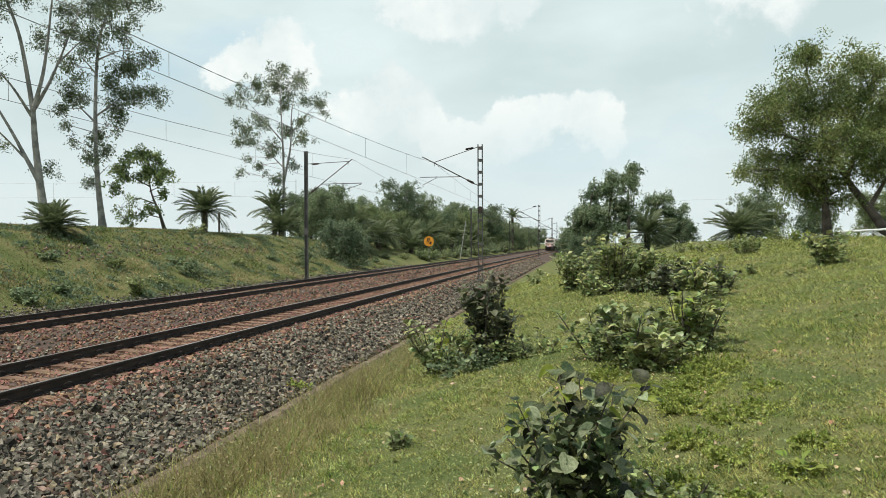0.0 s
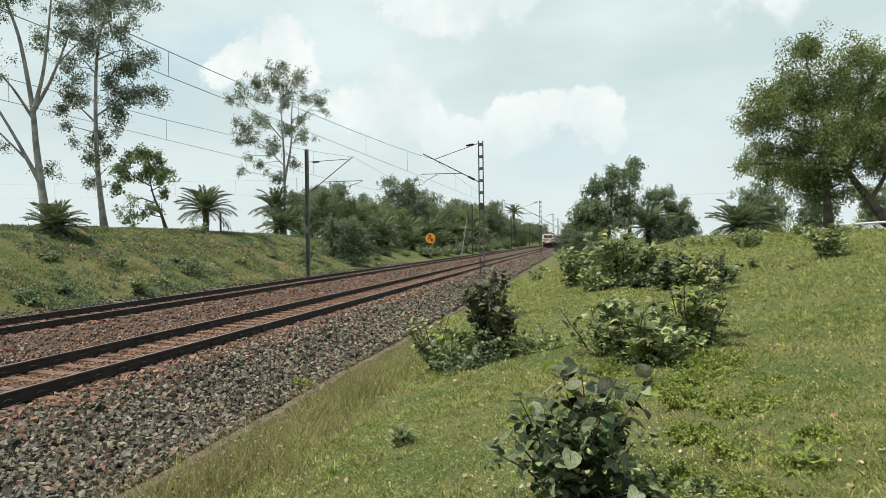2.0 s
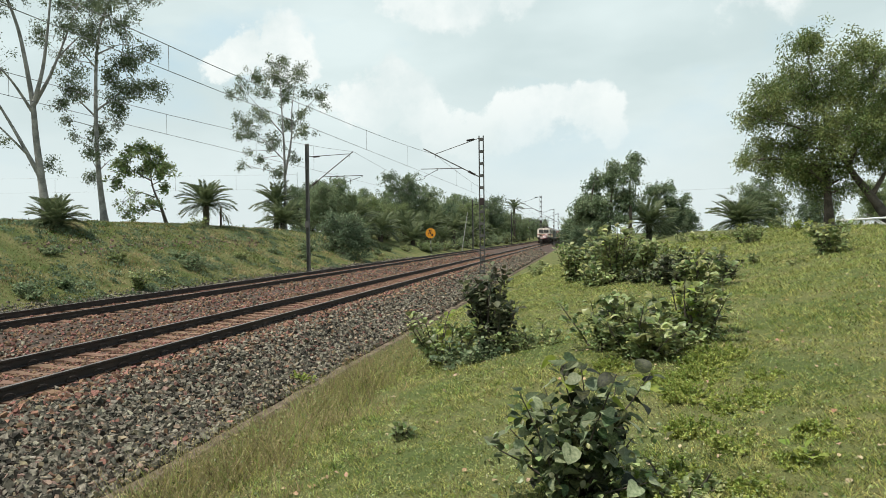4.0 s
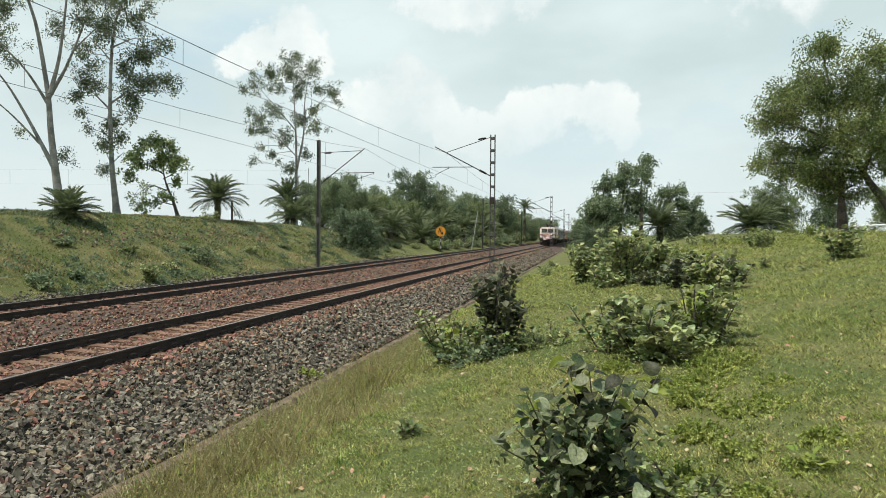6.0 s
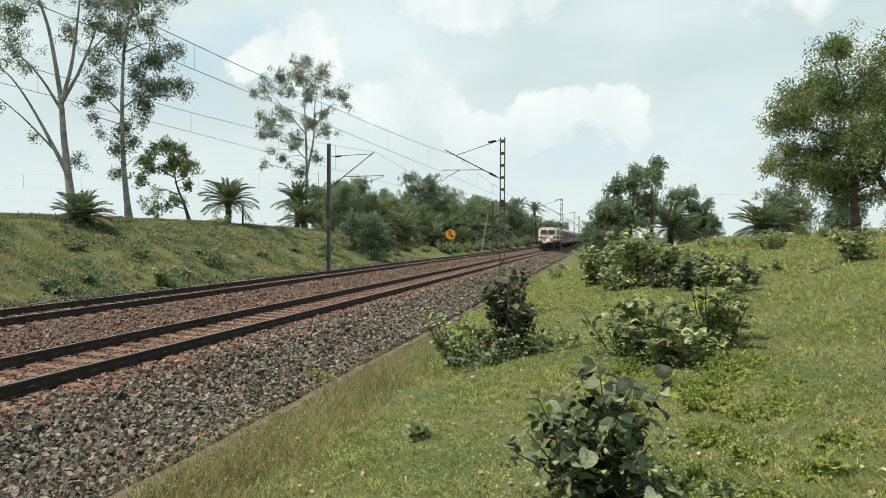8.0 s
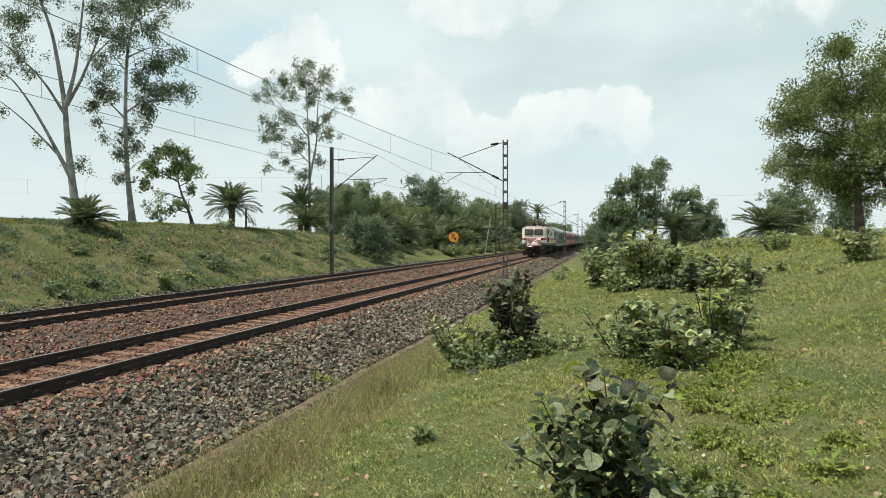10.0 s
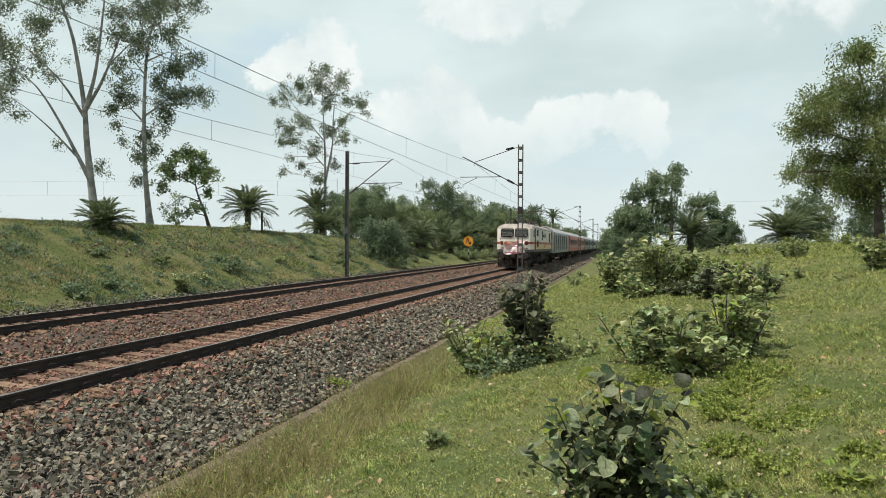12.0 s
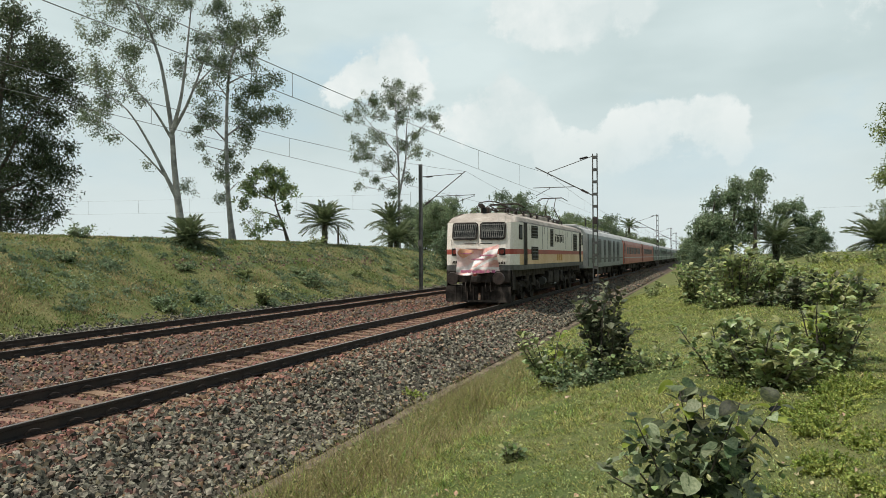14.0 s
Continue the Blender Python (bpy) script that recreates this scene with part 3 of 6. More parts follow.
GRIME = mat("underframe_grime", (0.020, 0.017, 0.015), (0.062, 0.052, 0.045), scale=3.0, fine=25.0, rough=0.85, bump=0.3, spec=0.1)
ROOF_GEAR = mat("roof_gear_brown", (0.030, 0.022, 0.018), (0.065, 0.046, 0.036), scale=4.0, fine=25.0, rough=0.7)
GALV_WIRE = mat("grey_wire_mesh", (0.17, 0.165, 0.15), (0.26, 0.25, 0.23), scale=4.0, rough=0.6, bump=0.0)
GRILLE = mat("window_grille", (0.05, 0.055, 0.055), (0.09, 0.09, 0.09), scale=4.0, fine=30.0, rough=0.5)
GLASS = mat("dark_glass", (0.012, 0.014, 0.015), (0.02, 0.022, 0.022), scale=2.0, rough=0.4, bump=0.0, spec=0.12)
COACH_RED = mat("coach_red", (0.31, 0.085, 0.055), (0.38, 0.125, 0.085), scale=0.8, fine=14.0, rough=0.5, bump=0.03)
COACH_GREY = mat("coach_grey", (0.165, 0.178, 0.168), (0.235, 0.245, 0.230), scale=0.8, fine=14.0, rough=0.5, bump=0.03)
COACH_GREEN = mat("coach_green_grey", (0.085, 0.115, 0.095), (0.13, 0.155, 0.135), scale=0.8, fine=14.0, rough=0.5, bump=0.03)
LOCO_ROOF = mat("dusty_cab_roof", (0.25, 0.215, 0.18), (0.42, 0.375, 0.33), scale=1.6, fine=14.0, rough=0.8, bump=0.08, spec=0.2, contrast=(0.3, 0.7))
COACH_ROOF = mat("coach_roof", (0.30, 0.30, 0.29), (0.42, 0.41, 0.39), scale=1.2, fine=10.0, rough=0.55, bump=0.1)
BANNER = mat("printed_banner", (0.64, 0.33, 0.29), (0.76, 0.58, 0.54), scale=1.9, fine=7.0, rough=0.7, bump=0.1, contrast=(0.42, 0.58))
BANNER_WHITE = mat("banner_white", (0.70, 0.64, 0.60), (0.80, 0.76, 0.73), scale=3.0, fine=9.0, rough=0.7, bump=0.1)
BANNER_ORANGE = mat("banner_orange", (0.66, 0.30, 0.17), (0.74, 0.42, 0.27), scale=3.0, fine=9.0, rough=0.7, bump=0.1)
MAGENTA = mat("banner_print", (0.42, 0.10, 0.20), (0.55, 0.22, 0.28), scale=6.0, rough=0.7, bump=0.05)
GOLD = mat("yellow_lettering", (0.42, 0.20, 0.04), (0.50, 0.26, 0.06), rough=0.6, bump=0.0)
LAMP_RED = mat("red_lamp", (0.12, 0.02, 0.015), (0.18, 0.03, 0.02), rough=0.3, bump=0.0)


def cab_outline(z, inset=0.0):
    """Plan of the locomotive body at a height: chamfered cab ends, and the nose raked back above the waist."""
    rake = 0.0 if z < 2.6 else (z - 2.6) * 0.20 + max(0.0, z - 3.38) * 1.25
    w = 1.55 - inset
    half = [(1.18 - inset, rake), (1.33 - inset, 0.06 + rake), (w - 0.10, 0.22 + rake), (w - 0.03, 0.45 + rake * 0.6), (w, 0.80)]
    front = [(-x, y) for x, y in half[::-1]] + half
    return front + [(-x, 18.6 - y) for x, y in front]


def slab(z0, z1, i0=0.0, i1=0.0, top=False, bottom=False):
    bm = bmesh.new()
    a = [bm.verts.new((x, y, z0)) for x, y in cab_outline(z0, i0)]
    b = [bm.verts.new((x, y, z1)) for x, y in cab_outline(z1, i1)]
    loop_strip(bm, [a, b])
    if top:
        bm.faces.new(b)
    if bottom:
        bm.faces.new(a[::-1])
    return bm


def wheelset_mesh(r):
    bm = bmesh.new()
    rod(bm, (-0.95, 0, 0), (0.95, 0, 0), 0.09, n=10)
    for s in (-1, 1):
        rod(bm, (s * 0.80, 0, 0), (s * 0.93, 0, 0), r, n=28)
        rod(bm, (s * 0.775, 0, 0), (s * 0.80, 0, 0), r + 0.028, n=28)
        rod(bm, (s * 0.93, 0, 0), (s * 0.96, 0, 0), r * 0.45, n=16)
        for k in range(5):
            a = k * 2 * math.pi / 5
            rod(bm, (s * 0.93, math.cos(a) * r * 0.68, math.sin(a) * r * 0.68), (s * 0.938, math.cos(a) * r * 0.68, math.sin(a) * r * 0.68), r * 0.1, n=8)
    me = bpy.data.meshes.new("wheelset")
    bm.to_mesh(me)
    bm.free()
    me.materials.append(GRIME)
    return me


WHEELS = []      # (wheelset, radius, place)


def bogie(parent, y, axles, r, mesh):
    half = max(axles) + 0.6
    bm = bmesh.new()
    for s in (-1, 1):
        box(bm, (s * 1.12, y, 0.72), (0.14, 2 * half, 0.24), bevel=0.02)
        for a in axles:
            box(bm, (s * 1.14, y + a, 0.56), (0.2, 0.42, 0.42), bevel=0.04)
            rod(bm, (s * 1.2, y + a, 0.55), (s * 1.3, y + a, 0.55), 0.13, n=12)
            for d in (-0.36, 0.36):
                rod(bm, (s * 1.15, y + a + d, 0.55), (s * 1.15, y + a + d, 0.95), 0.085, n=8)
        for d in (-0.55, 0.55):
            rod(bm, (s * 1.22, y + d, 0.75), (s * 1.22, y + d, 1.2), 0.14, n=10)
    box(bm, (0, y, 0.7), (2.2, 0.5, 0.25))
    part("bogie", bm, GRIME, parent)
    for a in axles:
        w = new("wheelset", mesh)
        w.parent, w.location = parent, (0, y + a, r)
        WHEELS.append((w, r, (0, y + a, r)))


def pantograph(parent, y, raised):
    top = 5.52 if raised else 4.38
    yy = y + (0.15 if raised else 0.7)
    bm = bmesh.new()
    for s in (-1, 1):
        box(bm, (s * 0.45, y, 4.10), (0.06, 1.9, 0.06))
    for a in (-0.8, 0.8):
        box(bm, (0, y + a, 4.10), (0.96, 0.06, 0.06))
    p = part("pantograph", bm, ROOF_GEAR, parent, "raised sprung current collector" if raised else "folded current collector")
    for s in (-1, 1):
        knee = (s * 0.28, y - (0.75 if raised else 0.85), 4.85 if raised else 4.25)
        part("lower_arm", rodded((s * 0.40, y + (0.75 if raised else 0.85), 4.12), knee, 0.03), ROOF_GEAR, p)
        part("upper_arm", rodded(knee, (s * 0.22, yy, top), 0.022), ROOF_GEAR, p)
    for d in (-0.16, 0.16):
        v, f = tubes([(np.array([(-0.95, yy + d, top - 0.17), (-0.62, yy + d, top + 0.03), (0.62, yy + d, top + 0.03), (0.95, yy + d, top - 0.17)]), np.full(4, 0.02))], 6)
        bulk("collector_strip", v, f, ROOF_GEAR, p)
    for s in (-1, 1):
        for a in (-0.8, 0.8):
            insulator(p, (s * 0.45, y + a, 3.78), (s * 0.45, y + a, 4.07), 0.09)


def rounded(cx, cz, w, h, r, depth, y, rot):
    """An upright panel with rounded corners, facing -y."""
    pts = []
    for k, (sx, sz) in enumerate(((1, 1), (-1, 1), (-1, -1), (1, -1))):
        for j in range(5):
            a = radians(90 * k + 22.5 * j)
            pts.append((sx * (w / 2 - r) + r * math.cos(a), sz * (h / 2 - r) + r * math.sin(a)))
    bm = bmesh.new()
    rings = [[bm.verts.new(rot @ Vector((x, yy, z)) + Vector((cx, y, cz))) for x, z in pts] for yy in (-depth / 2, depth / 2)]
    loop_strip(bm, rings)
    bm.faces.new(rings[0])
    bm.faces.new(rings[1][::-1])
    bmesh.ops.recalc_face_normals(bm, faces=bm.faces)
    return bm


def make_loco():
    e = thing("locomotive", "cream electric locomotive with a red band and nose banner", "locomotive")
    body = part("lower_body", slab(1.62, 2.06), CREAM, e, "cream lower body")
    for s in (-1, 1):
        part("side_panel", boxed((s * 1.552, 9.35, 1.84), (0.012, 17.1, 0.436)), PEACH, body, "peach lower side panel")
    part("red_band", slab(2.06, 2.27), RED_BAND, e, "faded red band round the body")
    part("upper_body", slab(2.27, 3.38), CREAM, e, "cream upper body")
    part("cab_roof", slab(3.38, 3.62, 0.0, 0.14), LOCO_ROOF, e, "dusty grey-brown cab brow")
    part("roof", slab(3.62, 3.80, 0.14, 0.55, top=True), LOCO_ROOF, e, "dusty grey-brown roof")
    part("sole_bar", slab(1.40, 1.62, 0.0, 0.0, bottom=True), SOLE_GREY, e, "grimy grey sole bar")
    # windscreens, with wire grilles in dark rubber frames
    for cx in (-0.59, 0.60):
        tilt = Matrix.Rotation(math.atan(0.20), 3, "X").inverted()
        f = part("windscreen", rounded(cx, 3.02, 1.10, 0.74, 0.13, 0.03, 0.068, tilt), GRIME, e, "cab window in a dark rubber frame")
        part("pane", rounded(cx, 3.02, 1.00, 0.64, 0.10, 0.02, 0.052, tilt), GLASS, f, "dark cab glass")
        bm = bmesh.new()
        for k in range(23):
            x = cx - 0.47 + 0.94 * k / 22
            rod(bm, (x, -0.03, 2.72), (x + 0.075 * (1 if k % 2 else -1) * (0 < k < 22), 0.085, 3.32), 0.007, n=5)
        for z in (2.76, 3.02, 3.28):
            rod(bm, (cx - 0.46, -0.03 + (z - 2.74) * 0.2, z), (cx + 0.46, -0.03 + (z - 2.74) * 0.2, z), 0.010, n=5)
        part("grille", bm, GALV_WIRE, f, "wire grille over the glass")
        bm = rodded((cx + 0.3, -0.02, 2.62), (cx - 0.15, 0.0, 2.78), 0.012, n=5)
        part("wiper", bm, GRIME, e)
    for cx in (-1.02, 1.02):
        t = part("tail_lamp", rodded((cx, 0.02, 2.16), (cx, -0.05, 2.16), 0.085, n=14), LAMP_RED, e, "round red marker lamp")
        part("lamp_bezel", boxed((cx, 0.0, 2.16), (0.26, 0.05, 0.3), bevel=0.02), GRIME, t)
    for cx in (-0.35, 0.35):
        part("handrail", rodded((cx - 0.25, -0.05, 2.50), (cx + 0.25, -0.05, 2.50), 0.014, n=6), GRIME, e)
    bm = boxed((0.05, 0.98, 3.90), (0.36, 0.40, 0.28), bevel=0.04)
    hb = part("headlight_box", bm, ROOF_GEAR, e, "dirty brown headlight housing")
    part("headlight", rodded((0.05, 0.79, 3.91), (0.05, 0.76, 3.91), 0.11, n=16), GLASS, hb, "round headlight lens")
    part("horn", rodded((-0.05, 0.62, 4.10), (-0.05, 1.12, 4.10), 0.11, 0.04, n=12), GRIME, e, "black air horn on the cab roof")
    for k in range(7):
        part("nose_lettering", boxed((-1.08 + 0.065 * k, -0.014, 1.74), (0.042, 0.006, 0.10)), GRIME, e)
        part("nose_lettering", boxed((0.72 + 0.065 * k, -0.014, 1.70), (0.042, 0.006, 0.10)), GRIME, e)
    for k in range(14):
        x = -1.15 + 2.3 * ((k * 7) % 14) / 14
        part("rust_streak", boxed((x, -0.003, 2.56 - 0.012 * (k % 4)), (0.018, 0.006, 0.10 + 0.05 * (k % 3))), ROOF_GEAR, e)
    for k in range(22):
        x = -1.12 + 2.24 * ((k * 9) % 22) / 22
        part("grime_smear", boxed((x, -0.004, 1.69 + 0.02 * (k % 3)), (0.03 + 0.012 * (k % 4), 0.008, 0.10 + 0.035 * (k % 4))), LOCO_ROOF, e)
    for s in (-1, 1):
        for k in range(11):
            part("grime_smear", boxed((s * 1.553, 2.6 + 1.33 * k + 0.3 * (k % 3), 3.22 - 0.05 * (k % 2)), (0.006, 0.035 + 0.02 * (k % 3), 0.20 + 0.10 * (k % 3))), LOCO_ROOF, e)
    # banner: a sagging cloth tied at four corners
    bm = bmesh.new()
    nu, nv = 44, 30
    g = []
    for i in range(nu + 1):
        row = []
        for j in range(nv + 1):
            u, v = i / nu, j / nv
            x = -0.92 + 1.86 * u + 0.06 * math.sin(v * 3) * (1 - 2 * u)
            top = 2.36 + 0.10 * u - 0.16 * math.sin(math.pi * u)
            bot = 1.22 + 0.10 * u - 0.05 * math.sin(math.pi * u * 1.5)
            z = top + (bot - top) * v
            y = -0.20 - 0.075 * math.sin(7 * (u + v * 0.7)) - 0.06 * math.sin(11 * u - 6 * v) - 0.03 * math.sin(17 * u + 9 * v) - 0.05 * math.sin(math.pi * u)
            row.append(bm.verts.new((x, y, z)))
        g.append(row)
    for i in range(nu):
        for j in range(nv):
            bm.faces.new((g[i][j], g[i + 1][j], g[i + 1][j + 1], g[i][j + 1]))
    ex = bmesh.ops.extrude_face_region(bm, geom=list(bm.faces))
    bmesh.ops.translate(bm, vec=(0, 0.006, 0), verts=[v for v in ex["geom"] if isinstance(v, bmesh.types.BMVert)])
    ban = part("banner", bm, BANNER, e, "creased pink and white cloth banner tied across the nose")
    ban.data.materials.append(BANNER_WHITE)
    ban.data.materials.append(BANNER_ORANGE)
    for q in ban.data.polygons:
        u, v = (q.center.x + 0.92) / 1.86, (2.36 - q.center.z) / 1.14
        wave = v + 0.62 * u - 0.10 * math.sin(6 * u)
        if 0.72 < wave < 0.90 or 1.02 < wave < 1.12 or (v > 0.72 and v < 0.80):
            q.material_index = 1
        elif wave < 0.42 and (u - 0.25) ** 2 + (v - 0.22) ** 2 < 0.035:
            q.material_index = 2
    for k, (x0, x1, z) in enumerate([(-0.75, 0.75, 1.36), (-0.35, 0.30, 1.86), (0.1, 0.75, 2.02), (-0.7, -0.2, 2.10)]):
        bm = bmesh.new()
        n = 8
        for i in range(n):
            x = x0 + (x1 - x0) * (i + 0.5) / n
            u = (x + 0.92) / 1.86
            v = (2.36 - z) / 1.14
            y = -0.214 - 0.075 * math.sin(7 * (u + v * 0.7)) - 0.06 * math.sin(11 * u - 6 * v) - 0.03 * math.sin(17 * u + 9 * v) - 0.05 * math.sin(math.pi * u)
            box(bm, (x, y, z), ((x1 - x0) / n * 0.96, 0.012, 0.10 if k == 0 else 0.055))
        part("banner_print", bm, MAGENTA, ban, "faded magenta print")
    # buffers, coupling, cowcatcher
    for s in (-1, 1):
        b = part("buffer", rodded((s * 0.98, 0.25, 1.08), (s * 0.98, -0.42, 1.08), 0.14, 0.11, 14), GRIME, e)
        part("buffer_head", rodded((s * 0.98, -0.42, 1.08), (s * 0.98, -0.49, 1.08), 0.26, 0.24, 20), DARK, b, "round worn buffer head")
        part("buffer", rodded((s * 0.98, 18.4, 1.08), (s * 0.98, 19.0, 1.08), 0.14, 0.2, 14), GRIME, e)
        part("step", boxed((s * 1.2, 0.35, 0.75), (0.45, 0.5, 0.05)), GRIME, e)
        part("step_hanger", boxed((s * 1.40, 0.35, 1.0), (0.04, 0.5, 0.8)), GRIME, e)
    part("headstock", boxed((0, 0.12, 1.15), (2.7, 0.32, 0.5), bevel=0.03), GRIME, e)
    part("coupler", boxed((0, -0.25, 1.05), (0.3, 0.6, 0.32), bevel=0.05), GRIME, e)
    part("coupler_lever", boxed((0.0, -0.45, 1.22), (0.16, 0.16, 0.14), bevel=0.03), LAMP_RED, e, "rust-red coupling piece")
    bm = bmesh.new()
    for s in (-1, 1):
        box(bm, (s * 0.72, 0.02, 0.42), (1.35, 0.05, 0.62), Matrix.Rotation(s * -0.16, 3, "Z"))
        for k in range(5):
            box(bm, (s * (0.2 + 0.26 * k), -0.02, 0.42), (0.05, 0.10, 0.66))
    box(bm, (0, -0.02, 0.14), (2.7, 0.12, 0.08))
    part("cowcatcher", bm, GRIME, e, "black steel rail guard")
    for x in (-0.5, -0.3, 0.35, 0.55):
        v, f = tubes([(np.array([(x, -0.1, 1.0), (x + 0.02, -0.25, 0.75), (x + 0.05, -0.25, 0.55), (x + 0.1, -0.12, 0.6)]), np.full(4, 0.025))], 6)
        bulk("air_hose", v, f, GRIME, e)
    # both sides: doors, windows, louvres, lettering
    for s in (-1, 1):
        X = s * 1.552
        for y in (0.98, 17.6):
            w = part("cab_side_window", boxed((X, y, 2.98), (0.03, 0.55, 0.62), bevel=0.01), GRIME, e)
            part("pane", boxed((X + s * 0.012, y, 2.98), (0.02, 0.42, 0.48)), GLASS, w, "dark glass")
        for y in (1.85, 16.75):
            d = part("cab_door", boxed((X - s * 0.02, y, 2.50), (0.06, 0.66, 1.82)), GRIME, e, "dark recessed cab door")
            part("grab_rail", rodded((X + s * 0.05, y - 0.42, 1.6), (X + s * 0.05, y - 0.42, 3.2), 0.018, n=6), SOLE_GREY, e)
            part("door_step", boxed((X - s * 0.1, y, 0.95), (0.2, 0.6, 0.04)), GRIME, d)
        for y0, y1, z0, z1 in ((3.0, 4.3, 2.78, 3.34), (7.3, 8.0, 2.45, 3.34), (14.2, 15.4, 2.28, 3.26), (3.0, 4.4, 1.80, 2.40)):
            q = part("louvre_panel", boxed((X, (y0 + y1) / 2, (z0 + z1) / 2), (0.03, y1 - y0, z1 - z0), bevel=0.008), GRIME, e, "dark louvred panel")
            n = max(3, int((z1 - z0) / 0.13))
            for k in range(n):
                part("slat", boxed((X + s * 0.02, (y0 + y1) / 2, z0 + (z1 - z0) * (k + 0.5) / n), (0.02, (y1 - y0) * 0.86, 0.035), Matrix.Rotation(s * 0.5, 3, "Y")), GRILLE, q)
        for k in range(6):
            part("side_lettering", boxed((X + s * 0.002, 8.7 + 0.42 * k, 2.86), (0.006, 0.26, 0.34 if k % 2 else 0.26)), GRIME, e)
        part("side_lettering", boxed((X + s * 0.002, 9.75, 3.07), (0.006, 2.5, 0.05)), GRIME, e)
        for k in range(3):
            part("side_number_bar", boxed((X + s * 0.008, 9.2 + 0.55 * k, 1.90), (0.006, 0.38, 0.32)), GOLD, e)
        for y in (5.4, 6.6, 8.5, 11.5, 13.5):
            part("body_seam", boxed((X + s * 0.001, y, 2.85), (0.008, 0.03, 1.05)), SOLE_GREY, e)
        for y, w, h in ((8.0, 1.2, 0.6), (9.6, 1.4, 0.7), (11.0, 0.7, 0.55)):
            part("equipment_box", boxed((s * 1.18, y, 0.92), (0.5, w, h), bevel=0.03), GRIME, e)
        part("air_tank", rodded((s * 1.15, 7.0, 0.75), (s * 1.15, 7.3, 0.75), 0.2, n=14), SOLE_GREY, e)
        part("white_cabinet", boxed((s * 1.30, 9.15, 0.85), (0.25, 0.42, 0.62), bevel=0.02), COACH_GREY, e, "pale grey equipment cabinet")
        part("cant_rail", boxed((s * 1.50, 9.3, 3.42), (0.05, 17.0, 0.05)), SOLE_GREY, e)
    part("transformer_tank", boxed((0, 9.3, 0.80), (2.3, 3.6, 0.85), bevel=0.05), GRIME, e)
    part("brake_rigging", boxed((0, 3.9, 0.62), (1.9, 4.8, 0.5)), GRIME, e)
    part("brake_rigging", boxed((0, 14.7, 0.62), (1.9, 4.8, 0.5)), GRIME, e)
    mesh = wheelset_mesh(0.545)
    bogie(e, 3.9, (-1.85, 0.0, 1.85), 0.545, mesh)
    bogie(e, 14.7, (-1.85, 0.0, 1.85), 0.545, mesh)
    part("frame_floor", boxed((0, 9.3, 1.25), (2.5, 17.6, 0.3)), GRIME, e)
    # roof gear
    pantograph(e, 3.6, False)
    pantograph(e, 15.6, True)
    for y, w, l, h in ((6.4, 1.5, 1.6, 0.22), (9.0, 1.7, 2.2, 0.26), (11.8, 1.5, 1.4, 0.2)):
        part("roof_hatch", boxed((0, y, 3.78 + h / 2), (w, l, h), bevel=0.04), LOCO_ROOF, e)
    for k in range(9):
        y = 1.9 + 1.45 * k
        insulator(e, (0.78, y, 3.72), (0.78, y, 4.06), 0.08)
    part("bus_bar", rodded((0.78, 1.7, 4.08), (0.78, 14.0, 4.08), 0.022, n=6), ROOF_GEAR, e)
    v, f = tubes([(np.array([(0.78, 1.8, 4.08), (0.5, 1.4, 4.28), (0.1, 1.3, 4.34), (-0.4, 1.5, 4.3), (-0.7, 2.2, 4.1)]), np.full(5, 0.025))], 6)
    bulk("roof_cable", v, f, ROOF_GEAR, e)
    for s in (-1, 1):
        v, f = tubes([(np.array([(s * 1.0, 2.0 + 0.9 * i, 3.85 + (0.28 if i % 2 else 0.0)) for i in range(6)]), np.full(6, 0.02))], 5)
        bulk("roof_rail", v, f, ROOF_GEAR, e)
    part("roof_box", boxed((0.1, 12.9, 4.05), (0.7, 0.5, 0.5), bevel=0.04), ROOF_GEAR, e, "rust-brown transformer box")
    return e


SECTION = [(-1.60, 1.15), (-1.62, 2.0), (-1.60, 3.10), (-1.50, 3.45), (-1.25, 3.75), (-0.8, 3.95), (0, 4.03), (0.8, 3.95), (1.25, 3.75), (1.50, 3.45), (1.60, 3.10), (1.62, 2.0), (1.60, 1.15)]


